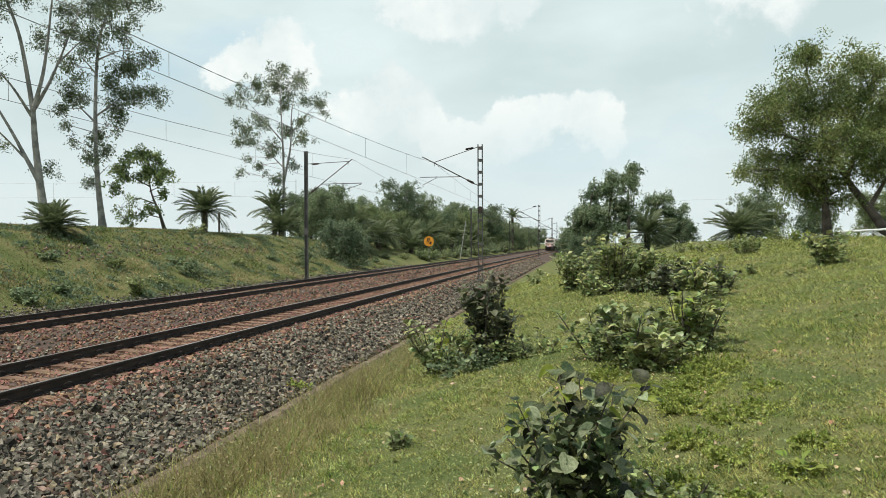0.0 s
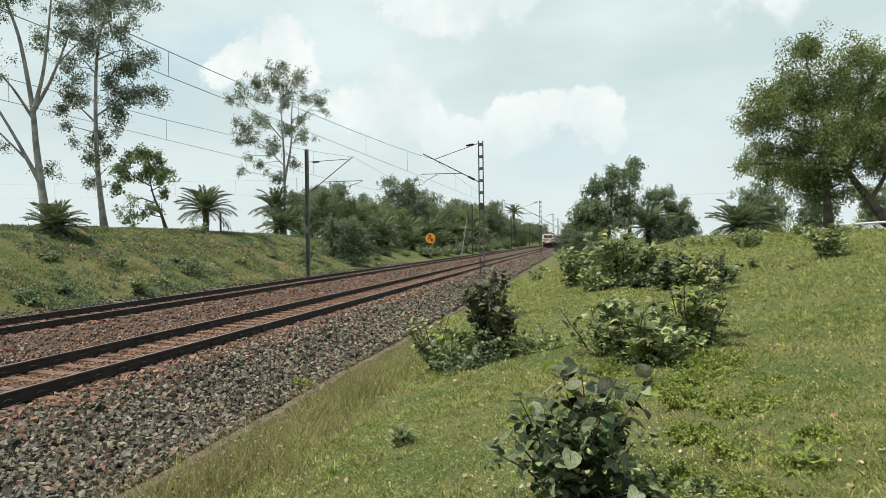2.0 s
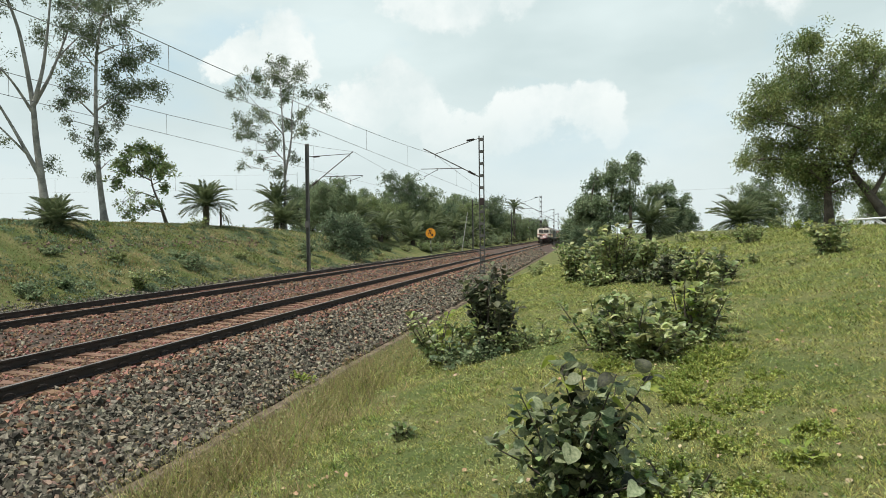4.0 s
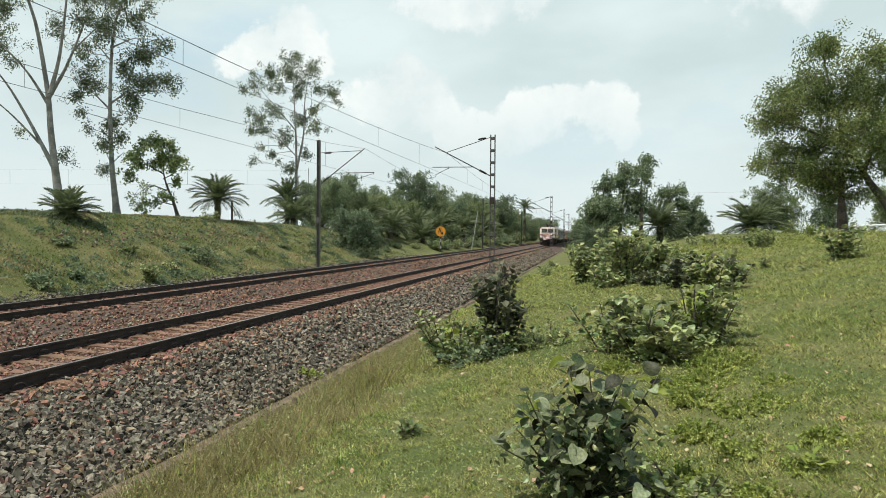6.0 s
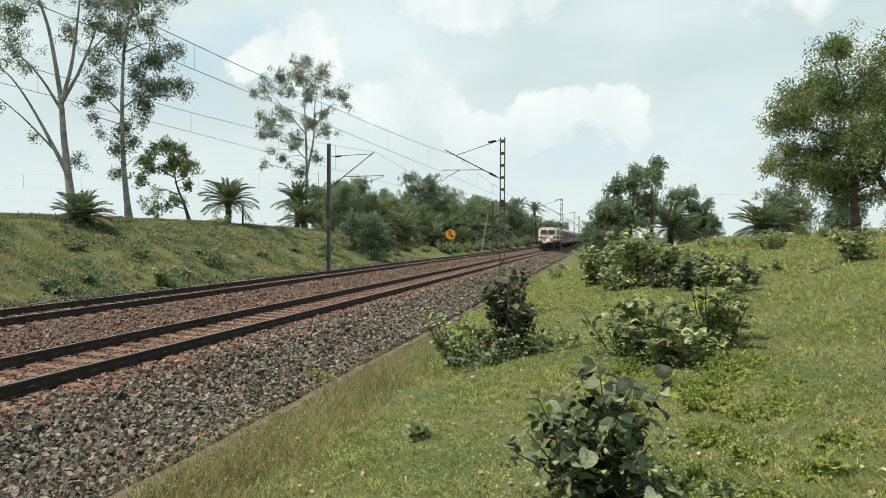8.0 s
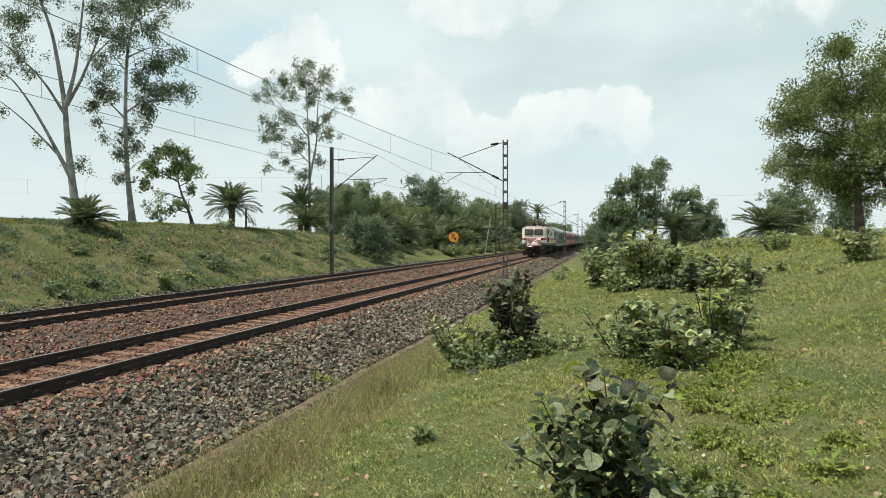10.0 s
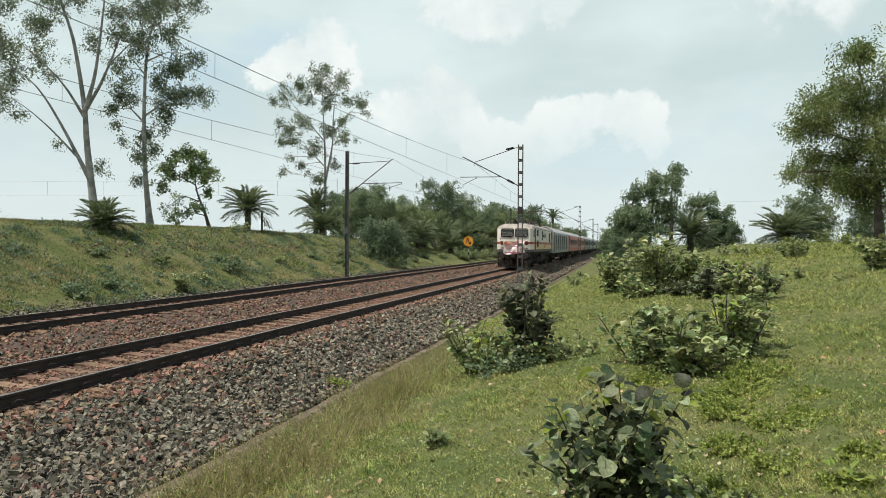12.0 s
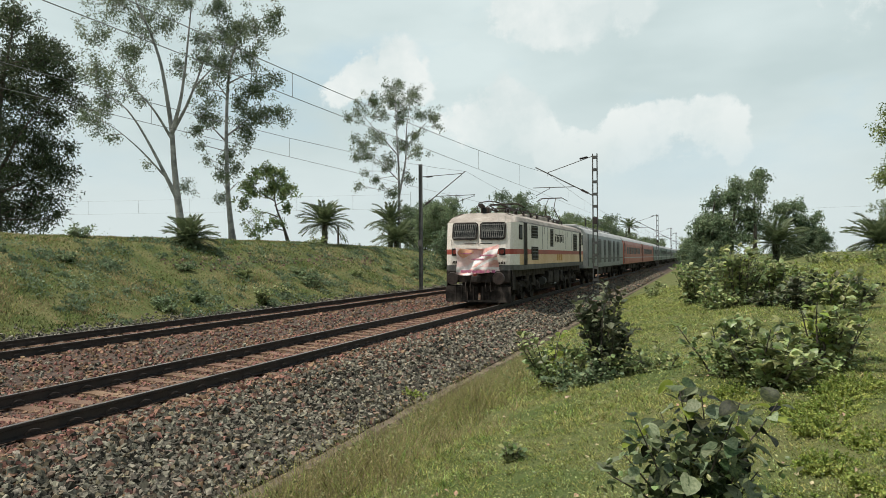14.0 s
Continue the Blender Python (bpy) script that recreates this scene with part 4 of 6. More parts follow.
def make_coach(paint, label, power=False):
    c = thing("coach", label, "railway coach", "coaches of the train")
    part("body", sweep(bmesh.new(), SECTION, 0.35, 23.6), paint, c)
    bm = bmesh.new()
    rp = [(x * 1.012, z + 0.012) for x, z in SECTION[3:10]] + [(x * 0.98, z - 0.02) for x, z in SECTION[3:10]][::-1]
    sweep(bm, rp, 0.33, 23.62)
    roof = part("roof", bm, COACH_ROOF, c, "dusty pale ribbed roof")
    for k in range(9 if power else 5):
        y = 2.2 + (2.3 if power else 4.6) * k
        part("roof_vent", boxed((0, y, 4.06), (1.3 if power else 0.8, 1.1, 0.16), bevel=0.04), COACH_ROOF, roof)
    for s in (-1, 1):
        X = s * 1.622
        if power:
            for k, y in enumerate((3.0, 6.2, 9.4, 12.6, 15.8, 19.0)):
                d = part("louvre_door", boxed((X, y, 2.35), (0.03, 1.9 if k % 2 else 1.2, 1.75), bevel=0.01), SOLE_GREY, c, "louvred grey door")
                for j in range(4):
                    part("window", boxed((X + s * 0.015, y - 0.6 + 0.4 * j if k % 2 else y - 0.36 + 0.24 * j, 2.55), (0.02, 0.2, 1.0)), GLASS, d, "narrow dark opening")
        else:
            for k in range(9):
                w = part("window", boxed((X, 4.1 + 1.95 * k, 2.50), (0.02, 1.35, 0.72), bevel=0.008), GLASS, c, "dark tinted window")
            for y in (1.5, 22.4):
                d = part("door", boxed((X - s * 0.01, y, 2.25), (0.03, 0.85, 1.95), bevel=0.008), paint, c)
                part("door_window", boxed((X + s * 0.006, y, 2.65), (0.02, 0.5, 0.75)), GLASS, d)
        part("waist_line", boxed((X, 11.97, 1.78), (0.012, 23.1, 0.10)), COACH_ROOF if not power else SOLE_GREY, c)
        part("drain_pipe", rodded((X, 0.55, 1.3), (X, 0.55, 3.4), 0.03, n=6), SOLE_GREY, c)
        for y, w in ((8.6, 1.9), (11.2, 1.3), (14.0, 2.2)):
            part("underframe_box", boxed((s * 1.05, y, 0.85), (0.7, w, 0.55), bevel=0.03), GRIME, c)
    part("gangway", boxed((0, 0.1, 2.3), (1.1, 0.55, 2.2), bevel=0.04), GRIME, c, "black rubber gangway")
    part("gangway", boxed((0, 23.78, 2.3), (1.1, 0.4, 2.2), bevel=0.04), GRIME, c, "black rubber gangway")
    part("underframe", boxed((0, 11.97, 0.85), (1.7, 19.5, 0.5)), GRIME, c)
    part("sole_bar", boxed((0, 11.97, 1.14), (2.9, 23.0, 0.16)), GRIME, c)
    mesh = wheelset_mesh(0.455)
    bogie(c, 4.0, (-1.28, 1.28), 0.455, mesh)
    bogie(c, 20.0, (-1.28, 1.28), 0.455, mesh)
    return c


def make_train():
    loco = make_loco()
    power = make_coach(COACH_GREY, "grey power car with louvred doors and a pale roof", True)
    red = make_coach(COACH_RED, "red passenger coach with dark windows and a pale roof")
    grey = make_coach(COACH_GREEN, "grey-green passenger coach with dark windows")
    keep = list(WHEELS)
    cars = [loco, power, red, copy_thing(red, pose(0, 0, 0)), grey] + [copy_thing(grey, pose(0, 0, 0)) for _ in range(9)]
    return cars, keep


TRAIN, TURNING = make_train()


def train_y(t):
    return 223.5 - 11.85 * t - 0.15 * t * t


# ---- plants ----
LEAF_T = np.array([(0, 0, 0), (0.30, 0.28, 0.07), (0.40, 0.58, 0.08), (0.0, 1.0, -0.16), (-0.40, 0.58, 0.08), (-0.30, 0.28, 0.07), (0, 0.3, 0.0), (0, 0.66, -0.03)])
LEAF_F = np.array([(0, 1, 6), (1, 2, 7), (1, 7, 6), (2, 3, 7), (0, 6, 5), (5, 7, 4), (5, 6, 7), (4, 7, 3)])


def broad_leaves(rng, pos, out, size, droop=0.25, wide=1.0):
    """Folded ovate leaves at pos that point along out."""
    n = len(pos)
    d = out + rng.normal(size=(n, 3)) * 0.45
    d[:, 2] -= droop
    d /= np.linalg.norm(d, axis=1, keepdims=True)
    up = np.array([0, 0, 1.0]) + rng.normal(size=(n, 3)) * 0.35
    s = np.cross(d, up)
    s /= np.linalg.norm(s, axis=1, keepdims=True) + 1e-9
    u = np.cross(s, d)
    sz = size * rng.uniform(0.55, 1.25, (n, 1, 1))
    v = pos[:, None] + sz * (LEAF_T[None, :, :1] * wide * s[:, None] + LEAF_T[None, :, 1:2] * d[:, None] + LEAF_T[None, :, 2:] * u[:, None])
    f = (np.arange(n) * 8)[:, None, None] + LEAF_F[None]
    return v.reshape(-1, 3), f.reshape(-1, 3)


def round_leaf_mesh(seed, material):
    """One large round leaf, a unit long: three columns of points along a folded midrib."""
    rng = np.random.default_rng(seed)
    n, V, F = 7, [], []
    twist, curl, cup = rng.uniform(-0.3, 0.3), rng.uniform(0.2, 0.55), rng.uniform(0.05, 0.2)
    for i in range(n):
        t = i / (n - 1)
        w = 0.46 * math.sin(math.pi * min(1.0, 0.06 + 0.94 * t ** 0.85)) ** 0.62
        z = -curl * t * t
        for s in (-1, -0.5, 0, 0.5, 1):
            V.append((s * w + 0.04 * rng.normal() * (i not in (0, n - 1)) * 0.5, t, z + cup * abs(s) * w * 2 + twist * s * w * t + 0.015 * rng.normal()))
    for i in range(n - 1):
        for j in range(4):
            a = i * 5 + j
            F.append((a, a + 1, a + 6, a + 5))
    return bulk_mesh("leaf", V, F, material, smooth=True)


def bush(name, label, x, y, h, w, leaf, size, stems=14, per=16, seed=0, material=None, wide=1.0, group="", spread=0.5, extra=0):
    rng = np.random.default_rng(seed)
    e = thing(name, label, "bush", group, pose(x, y, gz(x, y)))
    wood, P, O = [], [], []
    for i in range(stems):
        a = rng.uniform(0, 2 * np.pi)
        rr = rng.uniform(0.0, 0.22) * w
        tilt = rng.uniform(0.05, spread)
        st = limb(rng, (rr * math.cos(a), rr * math.sin(a), -0.04), (math.cos(a) * tilt * w / h, math.sin(a) * tilt * w / h, 1.0), h * rng.uniform(0.55, 1.02), 0.011 + 0.006 * h, 0.004, 6, 0.10, 0.0)
        wood.append(st)
        for k in range(int(per * (1.7 if name == "leafy_bush" else 1.0))):
            t = rng.uniform(0.03, 1.0) ** 0.9
            p, d, r = at_frac(st, min(t, 0.99))
            az = k * 2.4 + rng.uniform(-0.4, 0.4)
            o = np.array([math.cos(az), math.sin(az), 0.35 + 0.5 * t])
            P.append(p + o * size * 0.35)
            O.append(o)
    if name == "leafy_bush":
        for st in wood:
            v, f = tubes([st], 5)
            bulk("stem", v, f, BARK, e)
    else:
        v, f = tubes(wood, 3)
        bulk("stem_tangle", v, f, LEAF_HERB if name == "herb_patch" else BARK, e, kind="stuff")
    v, f = leaf_quads(rng, np.array(P), size * 1.2, size * 0.8, droop=-0.2) if name == "herb_patch" else broad_leaves(rng, np.array(P), np.array(O), size, wide=wide)
    bulk("foliage", v, f, material or leaf, e, kind="stuff")
    if extra:
        q = np.stack([rng.normal(size=extra) * w * 0.33, rng.normal(size=extra) * w * 0.33, rng.uniform(0.02, h * 0.5, extra)], -1)
        v, f = broad_leaves(rng, q, rng.normal(size=(extra, 3)) + (0, 0, 0.4), size * 0.42, wide=0.8)
        bulk("undergrowth", v, f, LEAF_SMALL, e, kind="stuff")
    return e


def near_sapling(x, y, seed=2):
    """The closest sapling: each large leaf is a piece of its own."""
    rng = np.random.default_rng(seed)
    e = thing("leafy_sapling", "low dark-green sapling with large round leaves in the grass", "bush", at=pose(x, y, gz(x, y)))
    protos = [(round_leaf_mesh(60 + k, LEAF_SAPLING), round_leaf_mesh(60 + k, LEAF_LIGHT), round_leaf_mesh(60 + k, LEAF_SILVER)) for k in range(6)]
    wood, k = [], 0
    for i in range(22):
        a = i * 2.4
        tilt = 0.05 + 1.05 * (i / 21)
        h = (0.90 - 0.30 * (i / 21)) * rng.uniform(0.80, 1.08) * (1.24 if i < 4 else 1.05 if i < 8 else 0.95)
        st = limb(rng, (0.05 * math.cos(a), 0.05 * math.sin(a), -0.05), (math.cos(a) * tilt + (0.16 if i < 4 else 0.0), math.sin(a) * tilt, 1.0), h * 0.94, 0.009, 0.003, 6, 0.12)
        wood.append(st)
        n = 28 if i < 4 else 20 if i < 6 else 12
        for j in range(n):
            t = 0.10 + 0.92 * ((j + rng.uniform(0, 0.6)) / n) ** 0.75
            p, d, r = at_frac(st, min(t, 0.99))
            az = j * 2.4 + i
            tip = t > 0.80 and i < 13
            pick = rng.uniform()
            # pale leaves thicken towards the tips; dark ones below carry painted inner shade
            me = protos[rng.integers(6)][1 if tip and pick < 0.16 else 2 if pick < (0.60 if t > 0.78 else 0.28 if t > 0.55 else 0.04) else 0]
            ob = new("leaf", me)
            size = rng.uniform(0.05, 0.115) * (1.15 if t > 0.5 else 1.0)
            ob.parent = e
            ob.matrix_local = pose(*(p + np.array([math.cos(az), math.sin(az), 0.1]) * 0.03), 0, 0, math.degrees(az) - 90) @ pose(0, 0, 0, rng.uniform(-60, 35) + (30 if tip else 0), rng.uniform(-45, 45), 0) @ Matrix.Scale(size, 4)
            k += 1
    for st in wood:
        v, f = tubes([st], 6)
        bulk("stem", v, f, BARK, e)
    # darkest leaves massed in the middle: shade put in by colour
    q = np.stack([rng.normal(size=260) * 0.17, rng.normal(size=260) * 0.17, rng.uniform(0.05, 0.58, 260)], -1)
    v, f = broad_leaves(rng, q, rng.normal(size=(260, 3)) + (0, 0, 0.2), 0.075, wide=1.1)
    bulk("inner_foliage", v, f, LEAF_SHADED, e, kind="stuff")
    q = np.stack([rng.normal(size=420) * 0.24, rng.normal(size=420) * 0.24, rng.uniform(0.03, 0.5, 420)], -1)
    v, f = broad_leaves(rng, q, rng.normal(size=(420, 3)) + (0, 0, 0.5), 0.05, wide=0.9)
    bulk("small_leaves", v, f, LEAF_BUSH, e, kind="stuff")
    return e


def frond_mesh(seed, length, bend, leaflets=42, leaf=0.46):
    rng = np.random.default_rng(seed)
    k = 12
    pts, a, p = [np.zeros(3)], 0.0, np.zeros(3)
    for i in range(k - 1):
        a -= bend / (k - 1) * (0.5 + i / k)
        p = p + np.array([math.cos(a), 0, math.sin(a)]) * length / (k - 1)
        pts.append(p.copy())
    stem = (np.array(pts), np.linspace(0.022, 0.006, k))
    V, F = tubes([stem], 4)
    vs, n = [], 0
    for i in range(leaflets):
        t = 0.14 + 0.86 * i / leaflets
        p, d, _ = at_frac(stem, min(t, 0.99))
        d = d / np.linalg.norm(d)
        L = leaf * (1.0 - 0.55 * abs(t - 0.45)) * rng.uniform(0.85, 1.15)
        for s in (-1, 1):
            o = d * 0.75 + np.array([0, s * 0.7, 0.28]) + rng.normal(size=3) * 0.08
            o /= np.linalg.norm(o)
            w = np.cross(o, (0, 0, 1.0))
            w = w / np.linalg.norm(w) * 0.024
            vs += [p - w * 0.4, p + o * L * 0.5 - w, p + o * L - np.array([0, 0, L * 0.18]), p + o * L * 0.5 + w]
            n += 1
    f2 = np.arange(4 * n).reshape(-1, 4) + len(V)
    return bulk_mesh("frond", np.concatenate([V, np.array(vs)]), np.concatenate([F, f2]), LEAF_PALM)


FRONDS = [frond_mesh(1, 1.9, 0.8), frond_mesh(2, 2.0, 1.2), frond_mesh(3, 1.75, 0.6)]
STIFF = [frond_mesh(4, 1.7, 0.35), frond_mesh(5, 1.9, 0.6), frond_mesh(6, 1.6, 0.25)]


def palm(x, y, label, size=1.0, trunk=0.9, fronds=30, seed=0, group="date palms", low=-13):
    rng = np.random.default_rng(seed)
    e = thing("date_palm", label, "palm", group, pose(x, y, gz(x, y) - 0.05) @ Matrix.Scale(size, 4))
    n = 9
    z = np.linspace(-0.1, trunk, n)
    pts = np.stack([0.03 * np.sin(z * 2), np.zeros(n), z], -1)
    v, f = tubes([(pts, 0.19 + 0.035 * (np.arange(n) % 2))], 9)
    bulk("trunk", v, f, BARK, e)
    for i in range(fronds):
        t = i / fronds
        ob = new("frond", (STIFF if trunk < 0.3 else FRONDS)[i % 3])
        ob.parent = e
        ob.matrix_local = pose(0, 0, trunk, 0, 0, i * 137.5 + rng.uniform(-12, 12)) @ pose(0.05, 0, 0, 0, -(84 - (84 - low) * t + rng.uniform(-8, 8)), 0) @ Matrix.Scale(rng.uniform(0.85, 1.1), 4)
    return e


# tall trees on the crest of the bank
EUC = lobed_tree(3, LEAF_EUC, BARK_PALE, [(((-0.4, -0.2), (-0.8, 3.3), (-1.1, 6.4), (-1.2, 8.7), (-1.6, 11.6), (-2.0, 14.1), (-2.7, 16.4), (-3.9, 18.9), (-4.4, 21.1)), 0.36), (((-1.2, 8.7), (-0.5, 11.4), (-0.1, 14.8), (0.2, 18.0), (0.6, 21.5)), 0.2), (((-1.1, 8.9), (-0.1, 10.9), (0.7, 13.1), (1.6, 15.8), (2.7, 18.8)), 0.18), (((-0.8, 3.3), (-1.7, 5.2), (-2.5, 6.9), (-3.6, 9.0), (-4.7, 10.6), (-6.7, 11.7)), 0.22), (((-1.8, 5.2), (-3.5, 7.1), (-5.1, 8.5), (-6.8, 9.4)), 0.1), (((-1.3, 8.3), (-2.5, 10.3), (-3.9, 11.8), (-5.7, 13.2)), 0.14), (((0.4, 12.4), (1.9, 14.2), (3.7, 16.2)), 0.09)],
    [(-6.9, 9.1, 0.9), (-5.9, 8.1, 0.66), (-7.4, 10.4, 0.95), (-6.0, 11.3, 1.16), (-6.7, 13.1, 1.26), (-4.7, 12.9, 1.17), (-3.8, 14.2, 1.08), (-3.4, 11.3, 0.77), (-6.7, 15.3, 1.06), (-4.7, 14.9, 0.92), (-5.4, 18.3, 1.4), (-3.4, 18.1, 1.28), (-3.7, 16.3, 0.92), (-1.5, 17.3, 0.94), (-0.5, 14.5, 0.99), (1.2, 16.8, 1.19), (2.8, 17.5, 1.12), (2.3, 19.2, 1.28), (-0.5, 19.1, 1.31), (0.9, 14.5, 0.79), (-2.0, 20.9, 1.94), (0.9, 21.8, 1.98), (-4.5, 21.1, 1.53), (4.0, 16.9, 0.8), (-3.3, 6.3, 0.31), (-0.2, 4.2, 0.52)],
    0.20, 0.075, depth=2.6, tufts=25, per=44, tuft=0.21, gaps=0.0, droop=0.8)
EUC_B = lobed_tree(8, LEAF_EUC, BARK_PALE, [(((-0.1, -0.2), (-0.5, 4.0), (-0.6, 8.5), (-0.5, 12.4), (-0.2, 15.1), (0.5, 17.3), (1.7, 18.7)), 0.27), (((-0.6, 8.2), (-1.9, 9.7), (-3.4, 11.0)), 0.1), (((-0.6, 8.6), (0.7, 9.8), (1.8, 11.1), (3.2, 10.5)), 0.1), (((-0.5, 11.9), (-1.6, 13.2), (-2.6, 13.4)), 0.08), (((-0.4, 13.0), (1.2, 13.9), (3.0, 13.7)), 0.08)],
    [(2.0, 17.7, 1.47), (3.1, 18.4, 0.81), (0.4, 15.7, 1.22), (-0.9, 14.0, 1.21), (-2.1, 12.6, 1.1), (1.7, 15.6, 0.75), (2.5, 13.1, 0.96), (3.5, 13.5, 0.65), (1.4, 12.5, 1.12), (3.8, 10.2, 0.86), (2.5, 10.5, 1.12), (1.2, 9.5, 1.06), (0.4, 11.2, 0.95), (-2.4, 10.7, 0.94), (-3.1, 9.4, 0.57), (-1.6, 9.9, 0.84), (-2.8, 8.0, 0.34), (0.4, 8.0, 0.74), (-1.4, 6.1, 0.68), (0.3, 6.1, 0.69), (-0.9, 4.8, 0.58), (0.4, 5.0, 0.48), (-1.1, 3.7, 0.34), (-1.9, 6.6, 0.37), (-0.6, 7.1, 0.74)],
    0.21, 0.08, depth=2.2, tufts=24, per=44, tuft=0.21, gaps=0.0, droop=0.8)
EUC_C = lobed_tree(12, LEAF_EUC, BARK_PALE, [(((0.4, -0.2), (0.5, 6.0), (0.4, 10.2), (0.2, 13.8), (0.1, 17.6)), 0.22), (((0.5, 6.0), (1.3, 9.9), (1.3, 13.4), (1.9, 17.0)), 0.16), (((0.4, 10.2), (-1.5, 12.3), (-3.7, 14.7)), 0.1), (((0.5, 7.4), (-1.6, 9.5), (-3.4, 10.5)), 0.09), (((1.2, 11.0), (2.7, 13.1), (4.3, 14.4)), 0.08)],
    [(-0.0, 18.0, 0.99), (2.0, 17.3, 0.92), (-0.7, 16.5, 0.91), (1.0, 15.8, 0.99), (-2.4, 16.4, 0.77), (-4.0, 15.4, 0.91), (-4.6, 14.3, 0.49), (4.1, 14.6, 0.86), (4.7, 13.3, 0.46), (2.9, 14.5, 0.78), (-1.5, 14.8, 0.77), (0.6, 14.1, 0.78), (-3.5, 11.5, 0.91), (-1.8, 12.0, 0.91), (-3.9, 10.1, 0.7), (-2.8, 10.2, 0.7), (-3.6, 8.4, 0.63), (-3.8, 6.7, 0.38), (-1.9, 7.8, 0.56), (-0.8, 9.5, 0.92), (1.0, 11.7, 0.99), (2.3, 10.3, 0.71), (2.1, 12.4, 0.64), (1.5, 7.8, 0.64), (-1.2, 6.7, 0.49), (-0.2, 6.0, 0.64)],
    0.22, 0.085, depth=2.2, tufts=26, per=42, tuft=0.20, gaps=-0.05, droop=0.7)
SMALL = lobed_tree(33, LEAF_SMALL, BARK, [(((0.0, -0.2), (-0.4, 1.3), (-0.9, 2.5), (-1.1, 3.5), (-1.1, 4.9)), 0.17), (((-0.8, 2.0), (-2.0, 2.5), (-3.0, 1.6)), 0.07), (((-1.1, 3.3), (-2.4, 4.0), (-3.2, 3.9)), 0.06), (((-1.1, 2.9), (-0.2, 3.4), (0.0, 4.2)), 0.05)],
    [(-1.1, 4.9, 1.08), (-2.4, 5.3, 0.72), (-0.1, 3.9, 0.7), (-1.1, 5.8, 0.52), (-2.9, 4.1, 0.67), (-3.6, 3.4, 0.56), (-3.1, 4.7, 0.46), (-0.1, 2.7, 0.39), (-3.1, 1.6, 0.66), (-1.8, 1.3, 0.56), (-1.1, 1.6, 0.46), (-2.7, 0.8, 0.36), (-0.4, 5.2, 0.47), (-3.9, 3.9, 0.28), (-1.6, 4.2, 0.62)],
    0.20, 0.12, depth=1.1, tufts=34, per=32, tuft=0.15, droop=0.3)
# leaf colour darkened because this tree stands against the light
DARK_TREE = lobed_tree(24, LEAF_SHADED, BARK, [(((0.6, -0.2), (0.7, 4.2), (0.9, 7.9), (1.5, 11.6)), 0.4), (((0.7, 3.1), (1.8, 5.8), (3.0, 7.5)), 0.16), (((0.7, 5.7), (-0.0, 8.6), (-0.2, 10.4)), 0.14), (((0.8, 2.4), (2.2, 3.2), (3.4, 3.7)), 0.12)],
    [(1.8, 11.8, 0.88), (1.4, 12.4, 0.69), (2.8, 11.4, 0.78), (3.9, 11.0, 0.6), (4.4, 10.0, 0.49), (3.0, 10.0, 1.04), (1.7, 10.1, 1.02), (4.0, 8.9, 0.72), (3.7, 7.5, 0.86), (4.5, 7.9, 0.42), (2.5, 8.0, 1.18), (1.4, 8.3, 1.06), (3.6, 5.8, 0.86), (4.4, 5.3, 0.42), (1.8, 5.8, 1.21), (3.0, 4.4, 1.04), (3.9, 3.3, 0.75), (4.5, 2.6, 0.38), (1.5, 3.5, 1.2), (2.8, 2.1, 1.04), (3.5, 1.0, 0.6), (1.7, 1.2, 1.02), (-0.0, 9.5, 1.52), (-0.2, 5.9, 1.69), (-0.0, 2.4, 1.61)],
    0.19, 0.075, depth=2.2, tufts=52, per=34, tuft=0.20, droop=0.5)
BIG = lobed_tree(21, LEAF_TREE, BARK, [(((0.4, -0.2), (-0.8, 1.8), (-1.7, 3.1), (-2.5, 4.7), (-3.2, 6.9), (-3.8, 9.5)), 0.34), (((-1.9, 3.4), (-1.1, 5.8), (-0.5, 8.1)), 0.18), (((-2.5, 4.7), (-4.4, 5.8), (-6.1, 6.3)), 0.14), (((-0.8, 1.8), (0.5, 4.4), (1.2, 6.1)), 0.16)],
    [(-3.7, 10.1, 1.01), (-2.4, 9.3, 1.06), (-4.8, 9.0, 1.03), (-6.1, 8.2, 0.85), (-5.5, 6.9, 1.23), (-6.7, 6.5, 0.79), (-6.4, 5.1, 0.89), (-6.9, 4.1, 0.53), (-5.2, 4.8, 1.23), (-3.8, 7.3, 1.52), (-2.1, 7.3, 1.49), (-0.8, 8.1, 1.28), (-0.3, 6.1, 1.45), (-3.2, 5.3, 1.51), (-1.5, 5.2, 1.48), (-4.7, 3.6, 0.96), (-3.5, 3.3, 1.14), (-0.3, 4.1, 1.21), (-6.1, 3.7, 0.59), (0.9, 7.6, 1.78), (1.4, 5.1, 1.63), (-1.4, 9.3, 0.74), (-0.5, 9.2, 0.67), (-3.9, 11.0, 0.51)],
    0.19, 0.062, depth=2.6, tufts=46, per=44, tuft=0.20, droop=0.35)
BIG_B = lobed_tree(22, LEAF_TREE, BARK, [(((0.0, -0.2), (-0.1, 2.0), (-0.1, 3.4), (-0.5, 4.7)), 0.36), (((-0.1, 2.3), (-1.0, 3.4), (-1.9, 3.8)), 0.14), (((-0.1, 2.4), (0.9, 3.0)), 0.12)],
    [(-0.5, 2.1, 0.76), (-1.3, 2.7, 0.76), (0.5, 2.3, 0.68), (-1.9, 3.3, 0.83), (-0.2, 3.4, 1.07), (1.2, 2.4, 0.62), (-0.9, 3.7, 1.14), (0.9, 3.6, 1.05)],
    0.19, 0.062, depth=1.8, tufts=32, per=42, tuft=0.20, droop=0.5)
